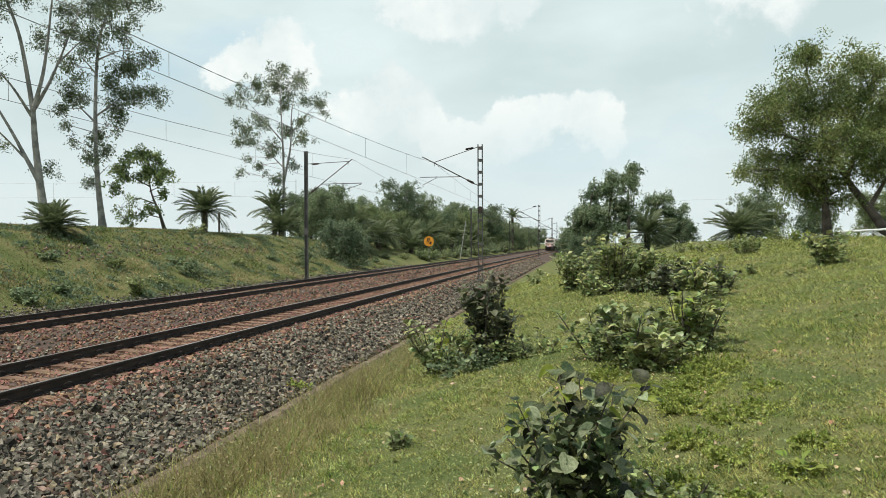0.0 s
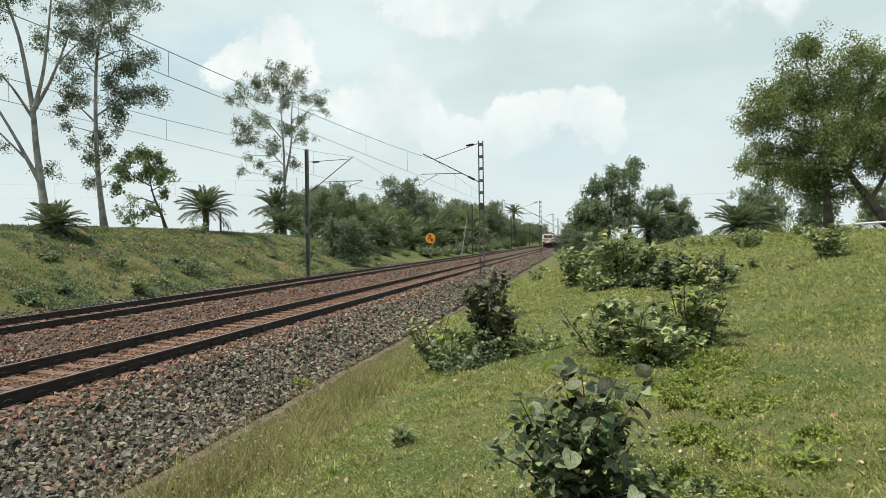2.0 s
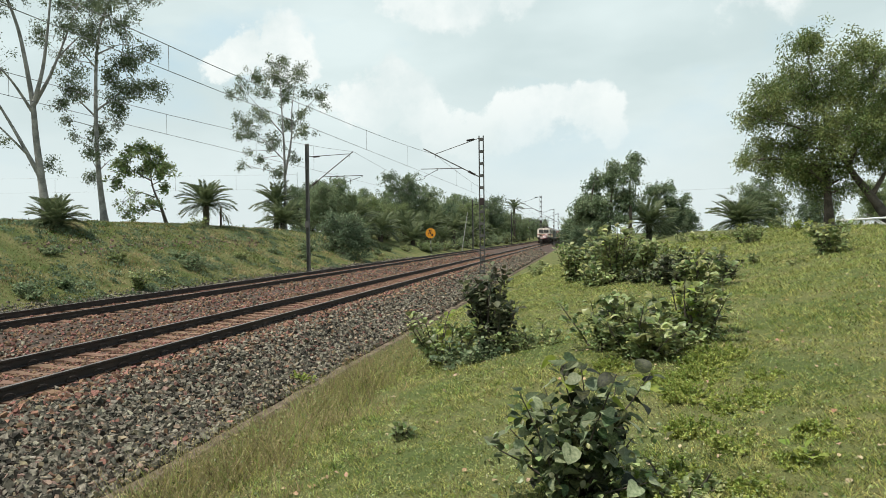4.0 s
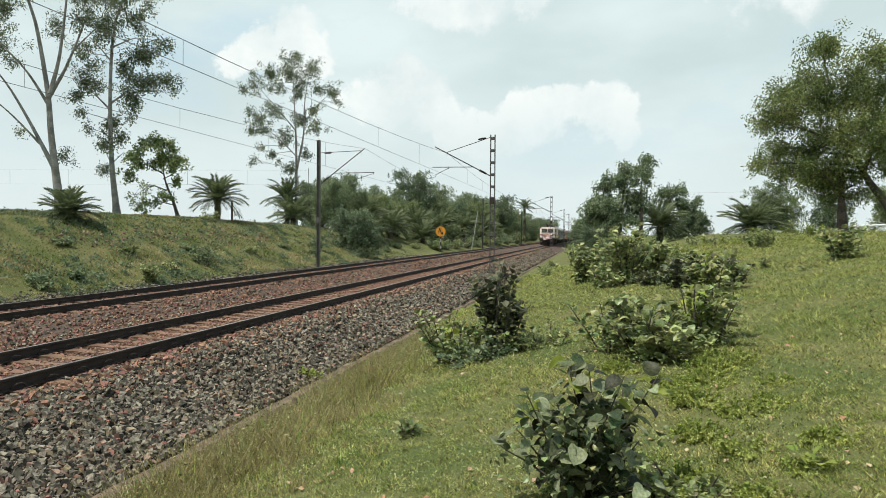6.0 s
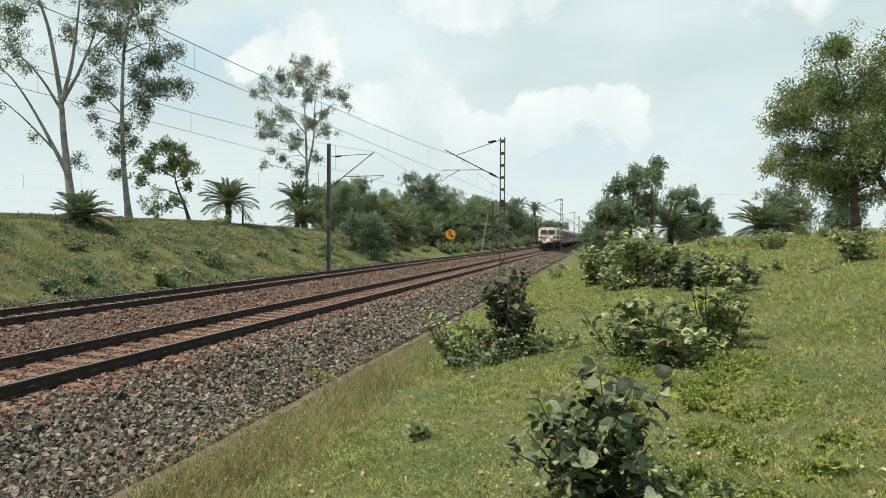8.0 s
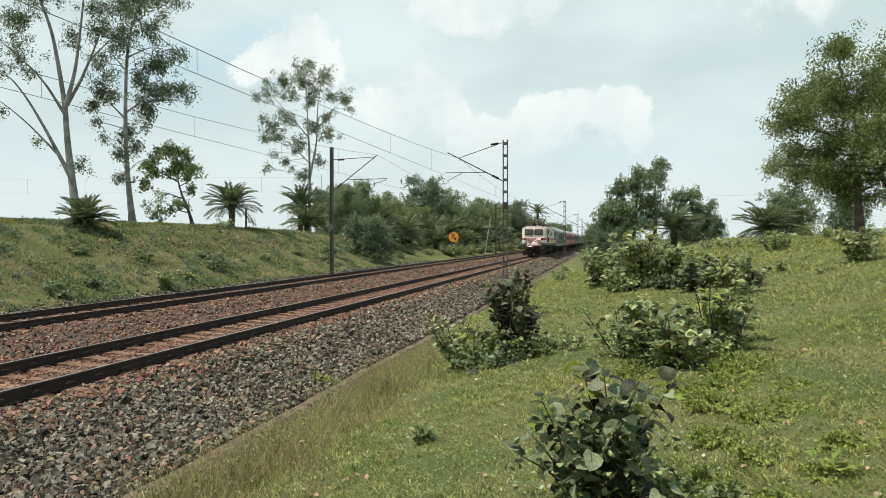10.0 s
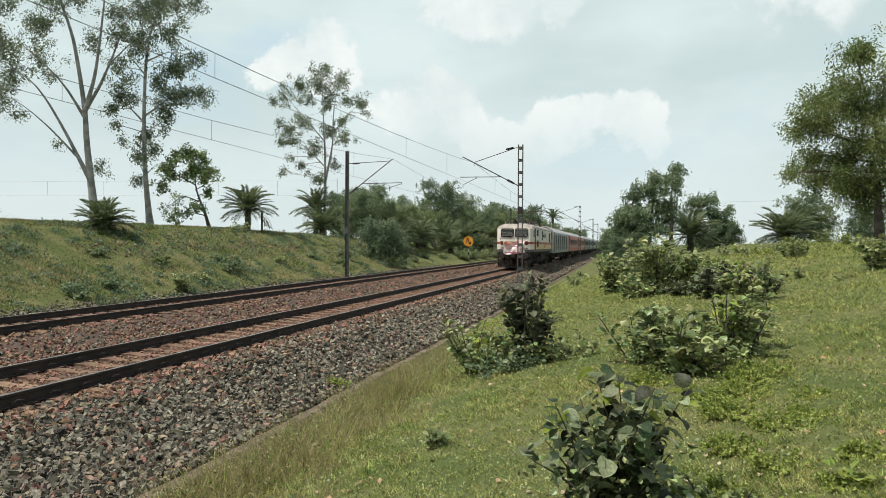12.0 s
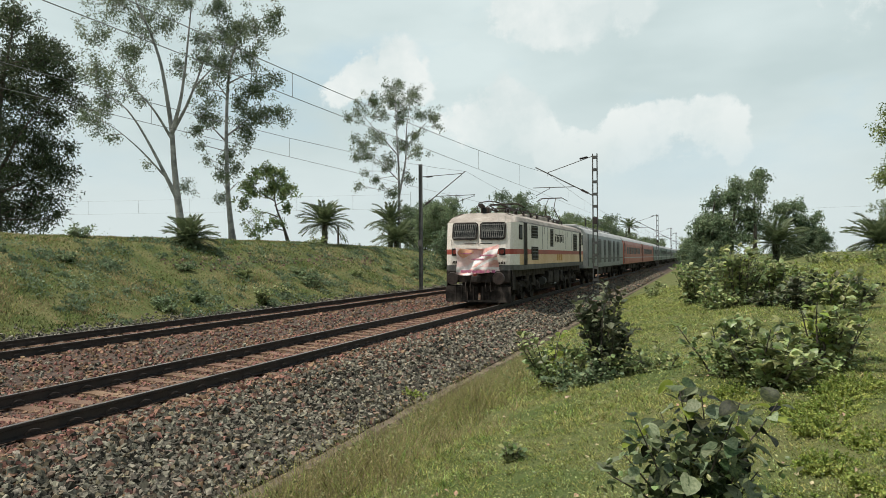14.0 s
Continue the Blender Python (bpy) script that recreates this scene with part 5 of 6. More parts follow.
CLUMP_A = lobed_tree(50, LEAF_CLUMP, BARK, [(((0.3, -0.2), (0.4, 3.3), (0.3, 5.4), (0.7, 6.8)), 0.22), (((-1.4, -0.2), (-1.2, 4.4), (-0.8, 6.6)), 0.18), (((0.4, 3.5), (-0.3, 5.0), (-0.7, 5.6)), 0.08)],
    [(0.8, 7.3, 0.5), (0.2, 6.6, 0.54), (0.8, 6.2, 0.58), (-0.9, 6.5, 0.63), (0.1, 5.4, 0.79), (-1.3, 5.5, 0.75), (0.1, 4.3, 0.79), (-0.7, 3.9, 0.83), (0.1, 3.1, 0.62), (-1.3, 2.5, 0.84), (-0.1, 2.3, 0.5), (-1.9, 3.8, 0.71)],
    0.21, 0.10, depth=1.1, tufts=64, per=28, tuft=0.16, droop=0.3)
CLUMP_B = lobed_tree(51, LEAF_CLUMP, BARK, [(((-0.7, -0.2), (-0.7, 4.7), (-0.3, 6.4)), 0.18), (((-0.7, 3.6), (-1.7, 3.8)), 0.08)],
    [(-0.2, 6.2, 0.47), (-0.4, 5.5, 0.69), (-0.8, 4.4, 0.86), (-0.0, 3.5, 0.94), (-1.5, 3.8, 0.69), (-1.9, 3.4, 0.39), (-1.1, 2.9, 0.9), (-1.7, 2.5, 0.65), (-0.1, 2.5, 0.77)],
    0.21, 0.10, depth=1.1, tufts=64, per=28, tuft=0.16, droop=0.3)
CLUMP_C = lobed_tree(52, LEAF_CLUMP, BARK, [(((-0.1, -0.2), (-0.4, 2.6), (-0.7, 4.0)), 0.18), (((-0.4, 2.5), (0.5, 3.1), (1.0, 3.5)), 0.08)],
    [(-0.9, 4.2, 0.71), (-1.8, 4.2, 0.52), (-0.2, 4.4, 0.42), (0.9, 3.4, 0.52), (1.3, 3.7, 0.28), (0.4, 2.4, 0.75), (1.1, 2.2, 0.61), (1.6, 1.7, 0.37), (-0.2, 3.2, 0.66), (-2.6, 3.7, 0.43), (-1.1, 3.2, 0.57), (0.8, 1.5, 0.61)],
    0.21, 0.11, depth=1.0, tufts=64, per=28, tuft=0.16, droop=0.3)
WOOD = [lobed_tree(41 + i, m, BARK, *dome(41 + i, h, w, n, low), 0.27, 0.15, depth=w * 0.7, tufts=18, per=22, tuft=0.22, droop=0.3, sides=5)
        for i, (h, w, n, low, m) in enumerate([(9.0, 3.4, 26, 0.16, LEAF_WOOD), (11.0, 3.3, 28, 0.25, LEAF_WOOD_B), (7.5, 3.2, 24, 0.10, LEAF_WOOD_C), (5.0, 2.7, 20, 0.06, LEAF_WOOD_B)])]


def facing(x, y):
    return math.degrees(math.atan2(-x, y))


tree("eucalyptus_tree", EUC, -39.0, 47.6, "tall pale-barked eucalyptus with a forked trunk on the bank", facing(-39.0, 47.6))
tree("eucalyptus_tree", EUC_B, -35.9, 49.4, "slim tall eucalyptus with drooping leaves on the bank", facing(-35.9, 49.4))
tree("eucalyptus_tree", EUC_C, -31.4, 72.0, "airy eucalyptus rising above palms on the bank", facing(-31.4, 72.0))
tree("small_tree", SMALL, -31.0, 49.8, "small leaning leafy tree on the crest of the bank", facing(-31.0, 49.8))
tree("dark_tree", DARK_TREE, -37.4, 28.6, "big dense tree, leaves coloured dark as backlit, on the crest of the bank", facing(-37.4, 28.6))
tree("big_tree", BIG, 16.2, 42.0, "large dense leaning tree on the grassy rise", facing(16.2, 42.0))
tree("big_tree", BIG_B, 13.6, 43.0, "thick-trunked dense tree beside a leaning one", facing(13.6, 43.0))
palm(-28.2, 50.6, "young date palm with a rounded head on the bank", 1.14, 1.45, 60, 1)
palm(-26.0, 31.8, "stemless date palm clump at the foot of a eucalyptus", 0.80, 0.30, 90, 2, low=-22)
palm(-29.6, 68.2, "date palm below an airy eucalyptus", 1.35, 0.6, 50, 3)
palm(-31.6, 71.2, "date palm with a taller stem", 1.35, 2.0, 44, 4)
palm(12.4, 60.0, "low date palm with arching fronds on the grassy rise", 1.3, 0.55, 70, 5, low=-20)
palm(6.0, 66.0, "date palm before a leafy clump", 1.35, 1.1, 50, 6)
palm(0.6, 62.0, "date palm beside the line", 1.2, 0.6, 30, 7)
palm(-15.5 - 5.0, 228.0, "tall date palm in the wood", 1.9, 5.6, 30, 8)
_r = random.Random(9)
for _i, (_x, _y, _s, _t) in enumerate([(-24.4, 71.9, 1.54, 0.6), (-25.8, 80.5, 1.65, 1.2), (-26.0, 90.8, 1.54, 0.7), (-24.8, 100.0, 1.65, 1.0), (-26.0, 111.5, 1.76, 0.9), (-24.6, 119.6, 1.76, 1.4), (-25.1, 132.2, 1.87, 1.0), (-24.4, 147.2, 1.87, 1.2),
                                      (-21.6, 146, 1.8, 1.4),
                                      (-24.2, 76.5, 1.35, 0.4), (-24.4, 86.0, 1.5, 0.9), (-22.6, 96.0, 1.5, 0.5), (-22.8, 106.0, 1.6, 1.3), (-22.4, 116.0, 1.5, 0.6), (-22.4, 127.0, 1.7, 1.5), (-21.8, 139.0, 1.6, 0.6), (-21.4, 156.0, 1.8, 1.0)]):
    palm(_x, _y, "bushy date palm in the wood beside the line", _s, _t, 44, 20 + _i, "palms of the wood")

# the wood beyond the bank, and the clump on the rise
_n = 0
for (_x, _y, _k, _s) in [(-20.6, 60.5, 3, 0.72), (-29.9, 80.5, 0, 0.68), (-35.4, 87.8, 1, 0.60), (-32.3, 92.7, 0, 0.73), (-37.8, 97.6, 2, 0.88), (-31.7, 104.9, 2, 0.79), (-36.6, 109.8, 0, 0.79), (-30.5, 115.9, 2, 0.73), (-32.1, 126.9, 1, 1.06),
                         (-29.8, 130.5, 0, 1.04), (-35.4, 122.0, 0, 0.88), (-30.5, 142.7, 2, 0.93), (-28.5, 150.5, 3, 1.21), (-30.3, 158.6, 0, 0.98), (-26.7, 166.4, 2, 1.08), (-29.1, 175.9, 0, 1.08), (-26.1, 182.4, 2, 0.97), (-23.9, 190.5, 1, 1.05),
                         (-26.0, 195.8, 0, 1.17), (-24.6, 206.0, 2, 1.05), (-23.1, 215.7, 0, 0.94), (-24.3, 225.0, 2, 1.04), (-22.7, 235.3, 0, 0.92), (-22.7, 247.5, 2, 1.01), (-21.1, 257.6, 0, 0.90), (-22, 275, 2, 1.0), (-20.6, 300, 0, 1.0),
                         (-21, 330, 1, 0.9), (-20, 365, 0, 1.0), (-21, 400, 1, 1.0), (-34.2, 112.2, 3, 0.99), (-34.2, 137.9, 2, 0.88), (-34.1, 147.4, 3, 1.10), (-31.8, 173.1, 3, 1.30), (-30.1, 185.1, 2, 1.07), (-30.5, 200.9, 0, 1.06), (-27.8, 230.2, 0, 1.03), (-41.5, 115.9, 1, 0.88)]:
    tree("woodland_tree", WOOD[_k], _x, _y, "leafy green tree in the wood beside the line", _r.uniform(0, 360), _s, "wood beside the line")
for (_x, _y, _k, _s) in [(0.3, 60, 3, 0.42), (1.6, 61, 3, 0.45), (9.0, 70.2, 3, 0.44), (7.4, 71.5, 3, 0.42), (10.2, 71.5, 3, 0.36),
                         (17.5, 76, 0, 0.55), (19.5, 79, 2, 0.55), (22, 74, 3, 0.65), (26, 70, 2, 0.55), (30, 72, 0, 0.55), (0.5, 95, 3, 0.8), (-1.0, 130, 3, 0.9), (-1.5, 170, 2, 0.8), (-0.5, 210, 0, 0.7), (-1, 260, 1, 0.7)]:
    tree("clump_tree", WOOD[_k], _x, _y, "leafy green tree in a clump on the rise", _r.uniform(0, 360), _s, "trees on the rise")
for _m, _x, _y in ((CLUMP_A, 3.8, 62.0), (CLUMP_B, 1.7, 63.5), (CLUMP_C, 8.6, 71.0)):
    tree("clump_tree", _m, _x, _y, "dense rounded tree in a clump on the rise", facing(_x, _y), 1.0, "trees on the rise")

# bushes on the near grass
near_sapling(-0.05, 4.45)
bush("leafy_bush", "upright dark bush with large leaves near the kerb", -1.42, 11.2, 1.48, 0.95, LEAF_DUSK, 0.120, 20, 36, 11, extra=150)
bush("leafy_bush", "spreading green bush beside the kerb", -2.10, 11.2, 0.95, 1.25, LEAF_BUSH, 0.112, 16, 27, 12, spread=0.8, extra=200)
bush("leafy_bush", "low tangle of small-leaved growth at the foot of taller bushes", -1.65, 10.7, 0.52, 1.5, LEAF_CLUMP, 0.075, 26, 28, 33, spread=1.1, extra=700)
bush("leafy_bush", "low tangle of small-leaved green growth", -0.75, 11.0, 0.50, 1.3, LEAF_BUSH, 0.08, 22, 26, 13, spread=1.1, extra=700)
bush("leafy_bush", "wide bush of large pale-edged leaves in the grass", 0.75, 8.5, 0.72, 1.2, LEAF_BUSH, 0.112, 20, 30, 14, spread=0.9, extra=500)
bush("leafy_bush", "bush of broad leaves leaning outwards", 0.32, 9.3, 0.80, 0.9, LEAF_BUSH, 0.120, 13, 27, 15, spread=0.8, extra=120)
bush("leafy_bush", "bush of broad leaves with reddish stems", 1.40, 9.3, 0.84, 0.95, LEAF_BUSH, 0.112, 16, 27, 16, spread=0.8, extra=260)
bush("leafy_bush", "tall rounded bush with pale young tips", 0.95, 22.0, 1.80, 1.5, LEAF_BUSH, 0.17, 26, 30, 17, spread=0.7, extra=500)
bush("leafy_bush", "narrow bush of broad leaves", -0.15, 24.3, 1.4, 0.9, LEAF_BUSH, 0.17, 14, 24, 18, extra=120)
bush("leafy_bush", "loose bush on the grassy rise", 2.1, 23.6, 1.2, 1.6, LEAF_BUSH, 0.16, 20, 24, 19, spread=0.8, extra=300)
bush("leafy_bush", "bush with pale yellow-green tips", 2.65, 16.6, 0.92, 1.1, LEAF_BUSH, 0.15, 18, 22, 20, spread=0.8, extra=200)
bush("leafy_bush", "low bush of broad leaves", 2.2, 18.6, 0.85, 1.2, LEAF_DUSK, 0.15, 16, 20, 21, spread=0.9, extra=200)
for _i, (_x, _y, _h, _w, _m) in enumerate([(0.45, 20.9, 0.75, 1.1, LEAF_BUSH), (1.75, 20.4, 0.50, 1.3, LEAF_DUSK), (2.8, 21.6, 0.60, 1.0, LEAF_BUSH), (3.2, 18.0, 0.75, 1.1, LEAF_DUSK), (1.5, 24.5, 1.5, 1.6, LEAF_SMALL), (0.4, 26.5, 1.2, 1.5, LEAF_CLUMP), (3.0, 27.0, 0.9, 1.5, LEAF_BUSH)]):
    bush("leafy_bush", "loose bush of broad leaves among others on the grass", _x, _y, _h, _w, _m, 0.14, 16, 20, 40 + _i, spread=0.8, extra=220, group="bushes on the grass")
bush("leafy_bush", "rounded lone bush of broad leaves on the rise", 6.04, 19.1, 0.85, 0.95, LEAF_BUSH, 0.16, 16, 22, 22, spread=0.7, extra=160)
bush("leafy_bush", "dry-looking low bush on the rise", 6.65, 30.8, 0.9, 1.5, LEAF_BUSH, 0.13, 18, 24, 23, spread=0.9, extra=200)
bush("leafy_bush", "small weed tuft on the grass", 4.58, 20.4, 0.32, 0.4, LEAF_BUSH, 0.08, 10, 12, 24)
bush("leafy_bush", "small weed tuft on the grass", 4.94, 18.1, 0.18, 0.5, LEAF_BUSH, 0.08, 10, 10, 25, spread=1.2)
bush("leafy_bush", "small dark weed in the lawn", -1.67, 6.5, 0.2, 0.22, LEAF_BUSH, 0.065, 9, 11, 26, spread=0.7)
bush("leafy_bush", "weed growing over the kerb", -5.0, 12.4, 0.36, 0.35, LEAF_LIGHT, 0.06, 14, 18, 27, spread=0.8)
bush("leafy_bush", "small weed in the ballast", -5.3, 15.6, 0.2, 0.3, LEAF_LIGHT, 0.05, 10, 12, 28, spread=0.9)
bush("leafy_bush", "small weed in the ballast", -5.6, 18.9, 0.25, 0.3, LEAF_BUSH, 0.06, 10, 12, 29, spread=0.9)
bush("leafy_bush", "low shrub between the grass and the ballast", -2.67, 46.5, 0.6, 1.8, LEAF_BUSH, 0.14, 18, 20, 30, spread=1.0, extra=120)
bush("leafy_bush", "low shrub on the verge", -2.2, 37.0, 0.55, 0.8, LEAF_BUSH, 0.12, 12, 16, 31, spread=0.9)
for _i, (_x, _y, _h, _w) in enumerate([(0.93, 6.5, 0.22, 0.8), (1.49, 8.0, 0.24, 0.9), (1.05, 5.1, 0.15, 0.7), (0.83, 5.5, 0.17, 0.6), (1.15, 7.2, 0.22, 0.8), (1.5, 6.3, 0.14, 0.7), (0.62, 4.6, 0.16, 0.5), (1.6, 5.2, 0.13, 0.5),
                                      (1.3, 7.7, 0.22, 0.7), (0.85, 7.0, 0.18, 0.6), (1.25, 6.0, 0.16, 0.7), (1.35, 4.7, 0.12, 0.5), (1.0, 4.3, 0.14, 0.5), (0.45, 4.3, 0.2, 0.5), (1.7, 7.0, 0.12, 0.6), (0.35, 7.9, 0.2, 0.5)]):
    bush("herb_patch", "bright green low herb patch in the lawn", _x, _y, _h, _w, LEAF_HERB, 0.019, 100, 70, 70 + _i, group="herb patches", spread=1.5, wide=0.85)
bush("leafy_bush", "small seedling with a few big pale leaves", 1.34, 4.76, 0.14, 0.16, LEAF_LIGHT, 0.10, 4, 3, 92, spread=0.9)
bush("leafy_bush", "low leafy weed beside the sapling", 0.55, 4.35, 0.24, 0.5, LEAF_BUSH, 0.05, 22, 16, 93, spread=1.2)
for _i, (_x, _y, _h) in enumerate([(1.28, 9.0, 0.92), (0.95, 21.7, 1.95), (2.55, 16.5, 1.05), (-2.2, 11.0, 1.0)]):
    bush("leafy_bush", "young pale yellow-green shoot rising from a bush", _x, _y, _h, 0.3, LEAF_LIGHT, 0.11, 4, 9, 55 + _i, spread=0.3, group="young shoots")
# shrubs of the far bank and the crest of the rise
for _i, (_x, _y, _h, _w) in enumerate([(-21.56, 30.5, 0.55, 0.9), (-20.1, 34.8, 1.05, 1.5), (-21.9, 36.2, 0.5, 1.1), (-19.6, 30.9, 0.55, 0.7), (-19.3, 22.2, 0.6, 1.2), (-19.7, 24.5, 0.45, 0.8), (-18.7, 27.9, 0.85, 0.6),
                                      (-21.8, 48.4, 0.4, 0.9), (-22.8, 27.5, 0.4, 1.0), (-21.0, 42.0, 0.5, 0.8), (-20.2, 50.5, 0.8, 1.4), (-21.5, 54.0, 1.0, 1.6), (-20.4, 64.0, 0.7, 1.4), (-20.3, 70.0, 0.6, 1.4), (-21.0, 77.0, 0.7, 1.6),
                                      (-20.6, 84.0, 0.9, 1.8), (-20.2, 92.0, 1.5, 3.0), (-19.8, 98.0, 1.6, 3.0), (-19.8, 104.0, 2.0, 3.2), (-19.6, 113.0, 2.2, 3.4), (-19.6, 124.0, 2.2, 3.6), (-19.6, 137.0, 2.4, 3.8),
                                      (-19.4, 152.0, 2.4, 4.0), (-19.4, 170.0, 2.6, 4.2), (-19.4, 192.0, 2.6, 4.4), (-24.4, 73.9, 2.2, 2.4), (-25.1, 82.3, 2.2, 2.6), (-25.3, 91.8, 2.4, 2.8), (-24.2, 104.7, 2.6, 3.0), (-24.4, 112.0, 2.6, 3.2), (-23.7, 122.1, 2.8, 3.4), (-23.5, 133.3, 2.8, 3.4), (-23.5, 146.7, 3.0, 3.6), (-23.3, 162.4, 3.0, 4.0), (-20.6, 161.0, 3.0, 4.0), (-20.4, 181.0, 3.2, 4.4), (-20.4, 205.0, 3.2, 4.6), (-20.2, 230.0, 3.4, 5.0), (-20.2, 260.0, 3.4, 5.0), (-27.0, 47.5, 0.9, 1.6), (-24.0, 22.0, 0.5, 1.2), (-28.0, 26.5, 0.8, 1.8)]):
    bush("bank_shrub", "green shrub on the grassy bank", _x, _y, _h, _w, LEAF_WOOD if _i % 3 else LEAF_BUSH, 0.10 + 0.05 * _h, 16 + int(8 * _h), 22, 100 + _i, group="shrubs on the bank", spread=0.9, extra=150)
bush("bank_shrub", "bright fresh-green shrub beside the orange sign", -19.7, 92.0, 1.9, 3.2, LEAF_SMALL, 0.2, 34, 30, 99, group="shrubs on the bank", spread=0.9, extra=300)
for _i in range(26):
    _a = 5.0 + 0.9 * _i
    _d = 36 + 14 * _r.random()
    _x, _y = math.sin(radians(_a)) * _d, math.cos(radians(_a)) * _d
    bush("rise_shrub", "dry green shrub on the crest of the rise", _x, _y, _r.uniform(0.35, 0.8), _r.uniform(0.8, 1.8), LEAF_BUSH if _i % 2 else LEAF_LIGHT, 0.11, 14, 18, 140 + _i, group="shrubs on the rise", spread=0.9, extra=100)


# ---- grass ----
def blades(rng, x, y, h, w, lean=0.6):
    n = len(x)
    z = ground_z(x, y)
    a = rng.uniform(0, 2 * np.pi, n)
    b = np.stack([x, y, z - 0.01], -1)
    s = np.stack([np.cos(a), np.sin(a), np.zeros(n)], -1) * (w / 2)[:, None]
    t = np.stack([rng.normal(size=n) * lean * h, rng.normal(size=n) * lean * h, h], -1)
    v = np.stack([b - s, b + s, b + t], 1).reshape(-1, 3)
    return v, np.arange(3 * n).reshape(-1, 3)


GRASS = mat("grass_blade", (0.160, 0.210, 0.044), (0.362, 0.366, 0.122), scale=6.0, rough=0.7, bump=0, rand="island", spread=0.85, through_light=0.3, spec=0.2)
# about half of GRASS: shade over the bank mixed into the colour
BANK_GRASS_SHADED = mat("bank_grass", (0.084, 0.124, 0.033), (0.192, 0.206, 0.073), scale=0.9, rough=0.75, bump=0, rand="island", spread=0.8, through_light=0.3, spec=0.15)
DRY = mat("dry_grass", (0.245, 0.205, 0.098), (0.37, 0.305, 0.165), scale=0.8, rough=0.8, bump=0, rand="island", spread=0.5, through_light=0.3, spec=0.2)


def make_grass():
    rng = np.random.default_rng(7)
    n = 620000
    r = 3.2 * (14.0 ** rng.uniform(0, 1, n))
    az = np.radians(rng.uniform(-56, 28, n))
    x, y = np.sin(az) * r, np.cos(az) * r
    ok = (x > -4.55) & (y > 1.5)
    x, y, r = x[ok], y[ok], r[ok]
    pat = 0.5 + 0.5 * np.sin(x * 1.7 + np.sin(y * 1.1)) * np.cos(y * 1.3 + x)
    tuft = 0.5 + 0.5 * np.sin(x * 13 + 2 * np.sin(y * 5.1)) * np.sin(y * 9 + 2 * np.sin(x * 6.3))
    h = (0.022 + 0.0016 * r) * rng.uniform(0.5, 1.6, len(x)) * (0.6 + 0.7 * pat) * (0.35 + 1.2 * tuft)
    w = 0.0040 + 0.00078 * r
    v, f = blades(rng, x, y, h, w, 1.1)
    n = 60000
    x, y = rng.uniform(-4.5, 8.0, n), rng.uniform(-9.0, 4.2, n)
    ok = (np.hypot(x, y) < 3.25) | (np.abs(np.degrees(np.arctan2(x, y)) + 14) > 42)
    x, y = x[ok], y[ok]
    v2, f2 = blades(rng, x, y, 0.03 * rng.uniform(0.5, 1.6, len(x)), np.full(len(x), 0.014), 1.1)
    v, f = np.concatenate([v, v2]), np.concatenate([f, f2 + len(v)])
    tagged(bulk("lawn_grass", v, f, GRASS), "short green lawn grass on the slope", "grass", kind="stuff")
    k = 820
    cx = KERB_X + 0.40 + np.abs(rng.normal(size=k)) * 0.90
    cy = 4.0 * (17.0 / 4.0) ** rng.uniform(0, 1, k)
    hh = rng.uniform(0.10, 0.62, k) * np.clip(0.12 + (cx - KERB_X - 0.35) * 1.3, 0.12, 1) * np.clip(1.5 - (cx - KERB_X) / 2.2, 0.2, 1)
    m = 46
    x = np.repeat(cx, m) + rng.normal(size=k * m) * 0.07
    y = np.repeat(cy, m) + rng.normal(size=k * m) * 0.09
    ok = x > KERB_X + 0.20 + 0.08 * np.sin(y * 1.9) * np.sin(y * 0.7 + 1)
    x, y = x[ok], y[ok]
    h = (np.repeat(hh, m) * rng.uniform(0.35, 1.15, k * m))[ok]
    v, f = blades(rng, x, y, h, rng.uniform(0.005, 0.010, len(x)), 0.55)
    q = v.reshape(-1, 3, 3)[::3, 2] + rng.normal(size=(len(v.reshape(-1, 3, 3)[::3]), 3)) * 0.012
    v2, f2 = leaf_quads(rng, q, 0.030, 0.012, droop=0.0)
    tagged(bulk("grass_seed_heads", v2, f2, DRY), "dry seed heads of the tall grass", "grass", kind="stuff")
    half = rng.uniform(size=len(f)) < 0.42
    tagged(bulk("tall_green_grass", v, f[half], GRASS), "tall green grass along the kerb", "grass", kind="stuff")
    f = f[~half]
    tagged(bulk("tall_dry_grass", v, f, DRY), "tall wispy dry grass along the kerb", "grass", kind="stuff")
    n = 230000
    r = 21 * (3.6 ** rng.uniform(0, 1, n))
    az = np.radians(rng.uniform(-62, -8, n))
    x, y = np.sin(az) * r, np.cos(az) * r
    ok = (x < -18.35 - 0.25 * np.sin(y * 0.8)) & (x > -36)
    x, y, r = x[ok], y[ok], r[ok]
    pat = np.clip(0.5 + 0.6 * np.sin(x * 1.1 + np.sin(y * 0.7)) * np.cos(y * 0.9 + x), 0.1, 1.2)
    v, f = blades(rng, x, y, 0.085 * rng.uniform(0.4, 1.5, len(x)) * (0.4 + pat), 0.010 + 0.0012 * r, 0.7)
    dry = np.array([noise.noise(Vector((a * 0.35, b * 0.35, 3.0))) + 0.6 * noise.noise(Vector((a * 1.3, b * 1.3, 7.0))) for a, b in zip(x, y)]) + rng.normal(size=len(x)) * 0.25 > 0.04
    tagged(bulk("bank_grass", v, f[~dry], BANK_GRASS_SHADED), "rough green grass on the far bank, toned down for shade", "grass", kind="stuff")
    tagged(bulk("dry_bank_grass", v, f[dry], DRY), "dry brownish grass in patches on the far bank", "grass", kind="stuff")
